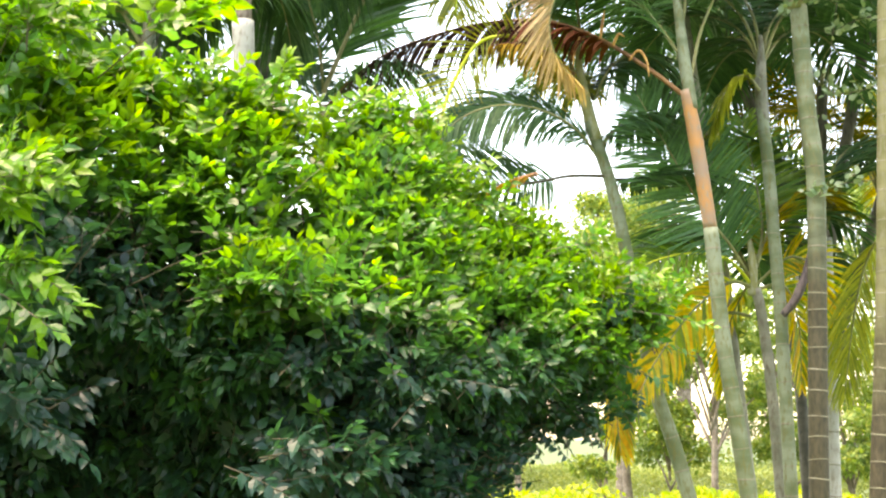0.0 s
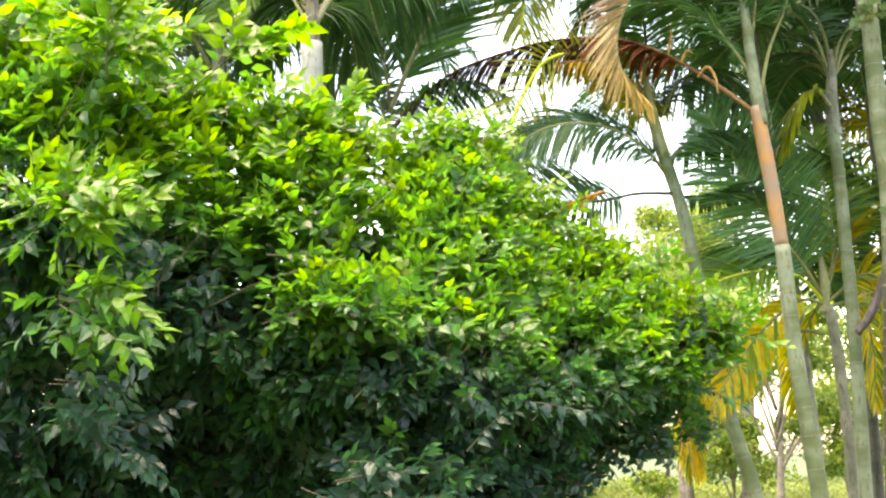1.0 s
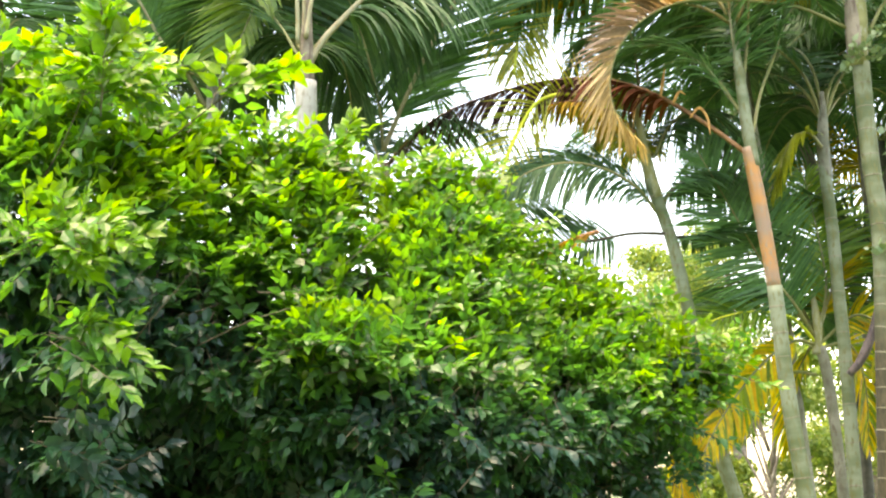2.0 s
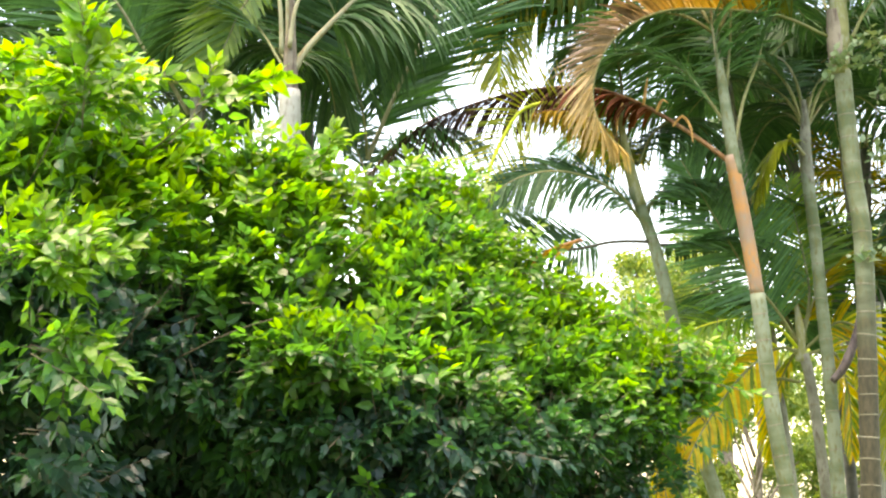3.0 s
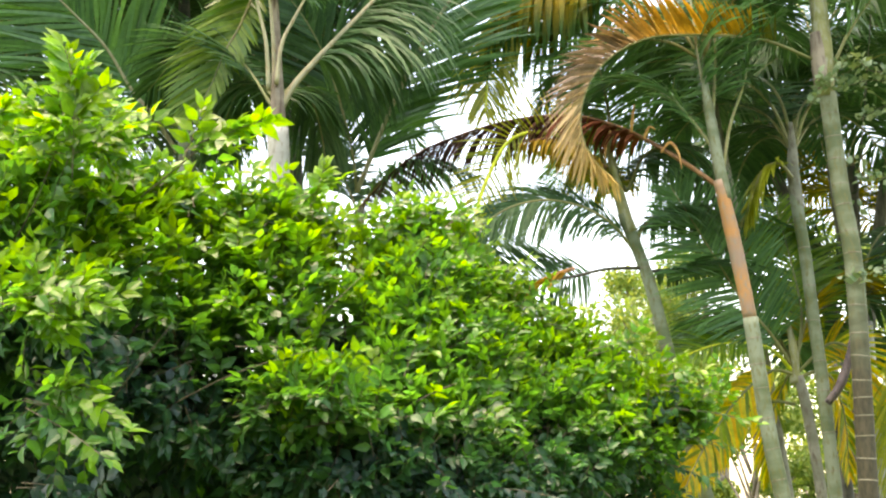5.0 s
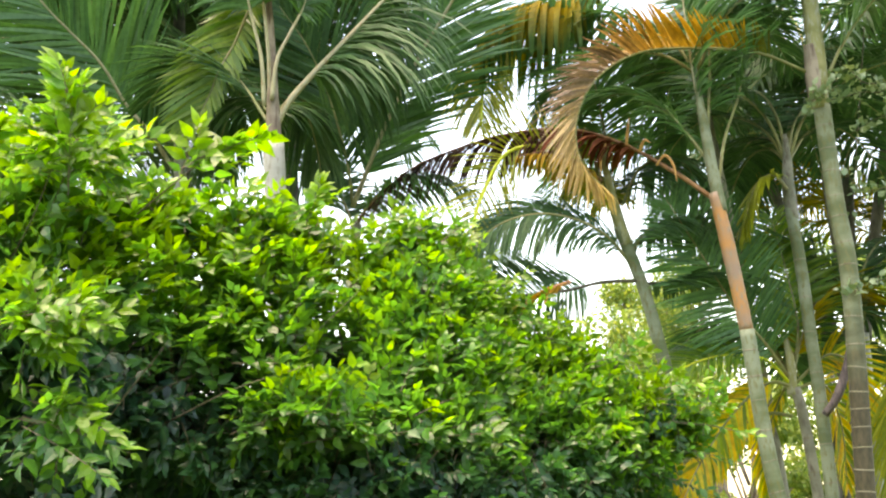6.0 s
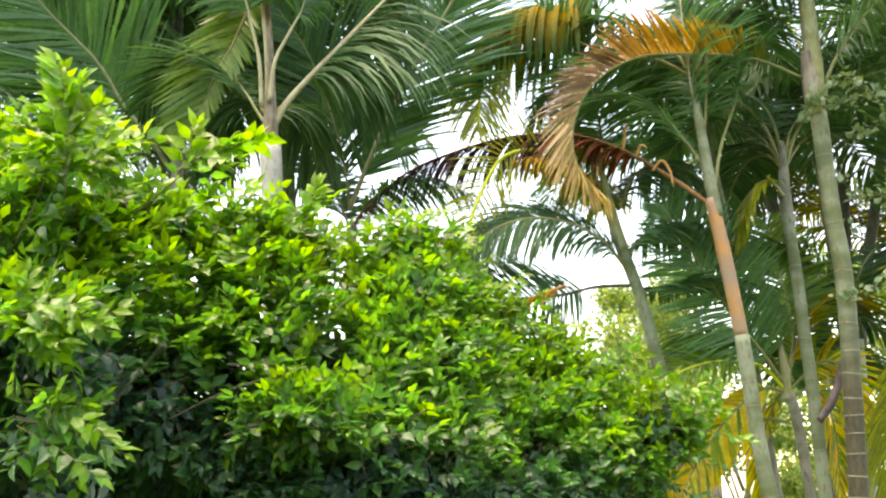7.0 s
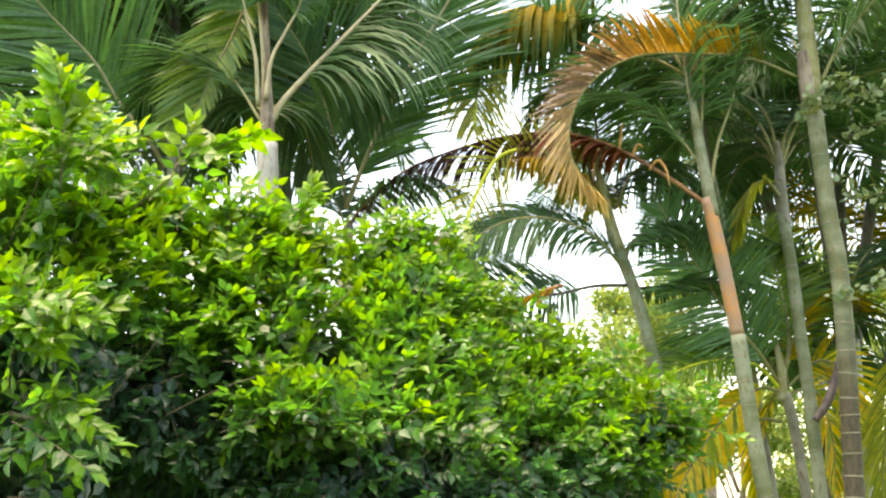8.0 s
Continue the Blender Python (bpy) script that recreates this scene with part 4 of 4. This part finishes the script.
    part("foliage", leaves_mesh("foliage", base[rest], axis[rest], nrm[rest], size[rest], SHRUB, young_lit[rest]), ob, kind="stuff", smooth=False)
    # the sprays' twigs
    verts, faces = [], []
    for i in range(m):
        a, b = start[i] - way[i] * 0.03, start[i] + way[i] * span[i] + (0, 0, -0.14 * span[i])
        mid = (a + b) / 2 + (0, 0, 0.035 * span[i])
        k = len(verts)
        for q, r in ((a, 0.0022), (mid, 0.0017), (b, 0.0007)):
            verts.extend((q + side[i] * r, q - side[i] * r * 0.5 + face[i] * r * 0.87, q - side[i] * r * 0.5 - face[i] * r * 0.87))
        for j in (0, 3):
            for s in range(3):
                n = (s + 1) % 3
                faces.append((k + j + s, k + j + n, k + j + 3 + n, k + j + 3 + s))
    part("twigwork", mesh_of("twigwork", verts, faces, TWIG), ob, kind="stuff")
    return ob


shrub()


# ---- a leafy creeper over the palm stems ----
def creeper(points, seed, count=26, leaf=0.045, label="thin creeper with small pale leaves on a palm trunk"):
    rng = np.random.default_rng(seed)
    ob = tagged(new("creeper"), label, "creeper", "creepers on the palms")
    p = spline(points, 24)
    v, f = tube(p, np.linspace(0.004, 0.0015, 24), 5)
    part("stem", mesh_of("stem", v, f, TWIG), ob)
    single = mesh_of("leaf", LEAF_V * (1.3, 1, 1), LEAF_F, VINE_LEAF)
    for k in range(count):
        q = p[int(rng.uniform(3, 23))] + rng.normal(0, 0.022, 3)
        o = part("leaf", single, ob, smooth=False)
        o.matrix_basis = Matrix.Translation(q) @ Euler(rng.uniform(-1.2, 1.2, 3) + (0.4, 0, rng.uniform(0, 6))).to_matrix().to_4x4() @ Matrix.Scale(leaf * rng.uniform(0.7, 1.3), 4)
    return ob


creeper([(2.42, 6.30, 4.04), (2.18, 6.30, 4.01), (2.08, 6.32, 4.12), (2.01, 6.35, 4.04), (1.94, 6.38, 3.97), (1.86, 6.40, 3.96)], 1, 84)
creeper([(2.41, 6.30, 4.17), (2.28, 6.32, 3.98), (2.16, 6.35, 3.98), (2.05, 6.38, 3.96), (1.96, 6.40, 3.96)], 2, 60)
creeper([(2.40, 6.40, 3.49), (2.25, 6.42, 3.45), (2.14, 6.45, 3.45), (2.07, 6.48, 3.55)], 3, 44)
creeper([(2.31, 6.38, 2.95), (2.18, 6.40, 2.94), (2.06, 6.42, 2.91), (1.96, 6.44, 2.87)], 4, 46)
creeper([(2.36, 6.60, 4.82), (2.27, 6.60, 4.26), (2.15, 6.60, 3.55), (2.08, 6.60, 3.07)], 5, 14)
creeper([(1.96, 6.40, 4.02), (1.90, 6.38, 3.95), (1.86, 6.40, 3.88)], 6, 26)
creeper([(2.51, 6.50, 3.87), (2.37, 6.50, 3.90), (2.23, 6.50, 3.85), (2.13, 6.50, 3.79)], 7, 40)


# ---- distance ----
def clump_tree(x, y, height, spread, mat, seed, bottom=0.4, count=12000, leaf=0.075, label="distant tree with pale green airy crown", group="distant trees"):
    rng = np.random.default_rng(seed)
    ob = tagged(new("tree"), label, "tree", group)
    top = np.array((x + rng.uniform(-0.3, 0.3), y, height * 0.75))
    v, f = tube(spline([(x, y, -0.05), (x + rng.uniform(-0.2, 0.2), y, height * 0.35), top], 16), np.linspace(0.016 * height, 0.006 * height, 16), 9)
    part("trunk", mesh_of("trunk", v, f, BARK_FAR), ob)
    centres = []
    for k in range(11):
        a, h = rng.uniform(0, 2 * math.pi), rng.uniform(bottom, 0.95)
        rad = spread * math.sqrt(rng.random()) * (1.1 - 0.5 * h)
        c = np.array((x + rad * math.cos(a), y + rad * math.sin(a), height * h))
        centres.append(c)
        s = np.array((x, y, max(height * h * 0.6, height * 0.2)))
        v, f = tube(spline([s, (s + c) / 2 + (0, 0, 0.1), c], 8), np.linspace(0.006 * height, 0.002 * height, 8), 6)
        part("limb", mesh_of("limb", v, f, BARK_FAR), ob)
    centres = np.array(centres)
    pick = rng.integers(0, len(centres), count)
    d = unit(rng.normal(size=(count, 3))) * (rng.random(count) ** 0.5)[:, None]
    base = centres[pick] + d * spread * np.array((0.46, 0.46, 0.26)) * rng.uniform(0.6, 1.15, len(centres))[pick][:, None]
    part("crown", leaves_mesh("crown", base, rng.normal(size=(count, 3)) + (0, 0, -0.4), rng.normal(size=(count, 3)) + (0, 0, 1.0), rng.uniform(0.6, 1.3, count) * leaf, mat, shape=BLADE_V, plan=BLADE_F), ob, kind="stuff", smooth=False)
    return ob


for k, (x, y, h, s, mat, bottom) in enumerate((
        (3.5, 16.0, 3.9, 0.9, FAR_LEAF, 0.5), (2.9, 19.0, 5.0, 1.2, FAR_LEAF, 0.45), (5.4, 18.0, 5.5, 1.4, FAR_LEAF, 0.35), (5.9, 15.0, 3.8, 1.0, FAR_LEAF, 0.4), (3.3, 18.0, 3.3, 1.0, FAR_LEAF, 0.4), (4.7, 17.0, 3.6, 0.8, FAR_LEAF, 0.3), (6.3, 19.0, 3.4, 1.0, FAR_LEAF, 0.25), (2.7, 21.0, 2.7, 0.7, FAR_LEAF, 0.35),
        (3.3, 23.0, 6.6, 1.2, FAR_LEAF, 0.55), (1.6, 25.0, 5.0, 1.4, FAR_LEAF, 0.5), (4.6, 24.0, 8.0, 1.9, FAR_LEAF, 0.4), (8.0, 22.0, 8.0, 2.4, FAR_LEAF, 0.3), (10.5, 26.0, 8.0, 2.8, FAR_DARK, 0.3),
        (6.0, 31.0, 6.0, 2.2, FAR_DARK, 0.3), (0.8, 28.0, 5.0, 2.0, FAR_LEAF, 0.4), (12.0, 20.0, 6.0, 2.2, FAR_LEAF, 0.3), (-6.0, 22.0, 6.0, 2.4, FAR_DARK, 0.3), (-10.0, 20.0, 7.0, 2.6, FAR_DARK, 0.3))):
    clump_tree(x, y, h, s, mat, 300 + k, bottom, count=int(5200 * s), leaf=0.09)


def leaf_bank(name, label, category, x0, x1, y0, y1, z1, count, leaf, mat, seed):
    rng = np.random.default_rng(seed)
    x, y = rng.uniform(x0, x1, count), rng.uniform(y0, y1, count)
    top = z1 * (0.82 + 0.25 * np.array([noise.noise(Vector((a * 0.9, b * 0.9, 3.0))) for a, b in zip(x, y)]))
    z = top * (1 - 0.9 * rng.random(count) ** 2.2)
    nrm = rng.normal(size=(count, 3)) * 0.6 + (0, -0.2, 1.0)
    me = leaves_mesh(name, np.column_stack([x, y, z]), rng.normal(size=(count, 3)) + (0, 0, 0.5), nrm, rng.uniform(0.7, 1.3, count) * leaf, mat, shape=BLADE_V, plan=BLADE_F)
    return tagged(part(name, me, None, smooth=False), label, category, kind="stuff")


leaf_bank("low_hedge", "low clipped hedge of bright yellow-green leaves", "hedge", -6, 12, 13.2, 14.4, 1.1, 26000, 0.09, HEDGE_LEAF, 7)
leaf_bank("undergrowth", "distant low green undergrowth", "bushes", -3, 15, 28, 32, 1.0, 50000, 0.085, HAZE_LEAF, 8)

# added trees, never in view: they block sky light from behind the viewer
rng = np.random.default_rng(9)
for k in range(9):
    a = radians(195 + k * 19 + rng.uniform(-5, 5))
    clump_tree(13 * math.cos(a), 12 * math.sin(a), rng.uniform(8.0, 10.0), 3.5, FAR_DARK, 500 + k, 0.1, count=4500, leaf=0.5, label="unseen dark green tree added to block sky light", group="garden trees")

bm = bmesh.new()
bmesh.ops.create_grid(bm, x_segments=60, y_segments=60, size=400)
for v in bm.verts:
    v.co.z = 0.03 * noise.noise(v.co * 0.2)
gm = bpy.data.meshes.new("ground")
bm.to_mesh(gm)
bm.free()
gm.materials.append(lawn)
tagged(new("ground", gm), "green lawn ground under the palms", "lawn", kind="structure")
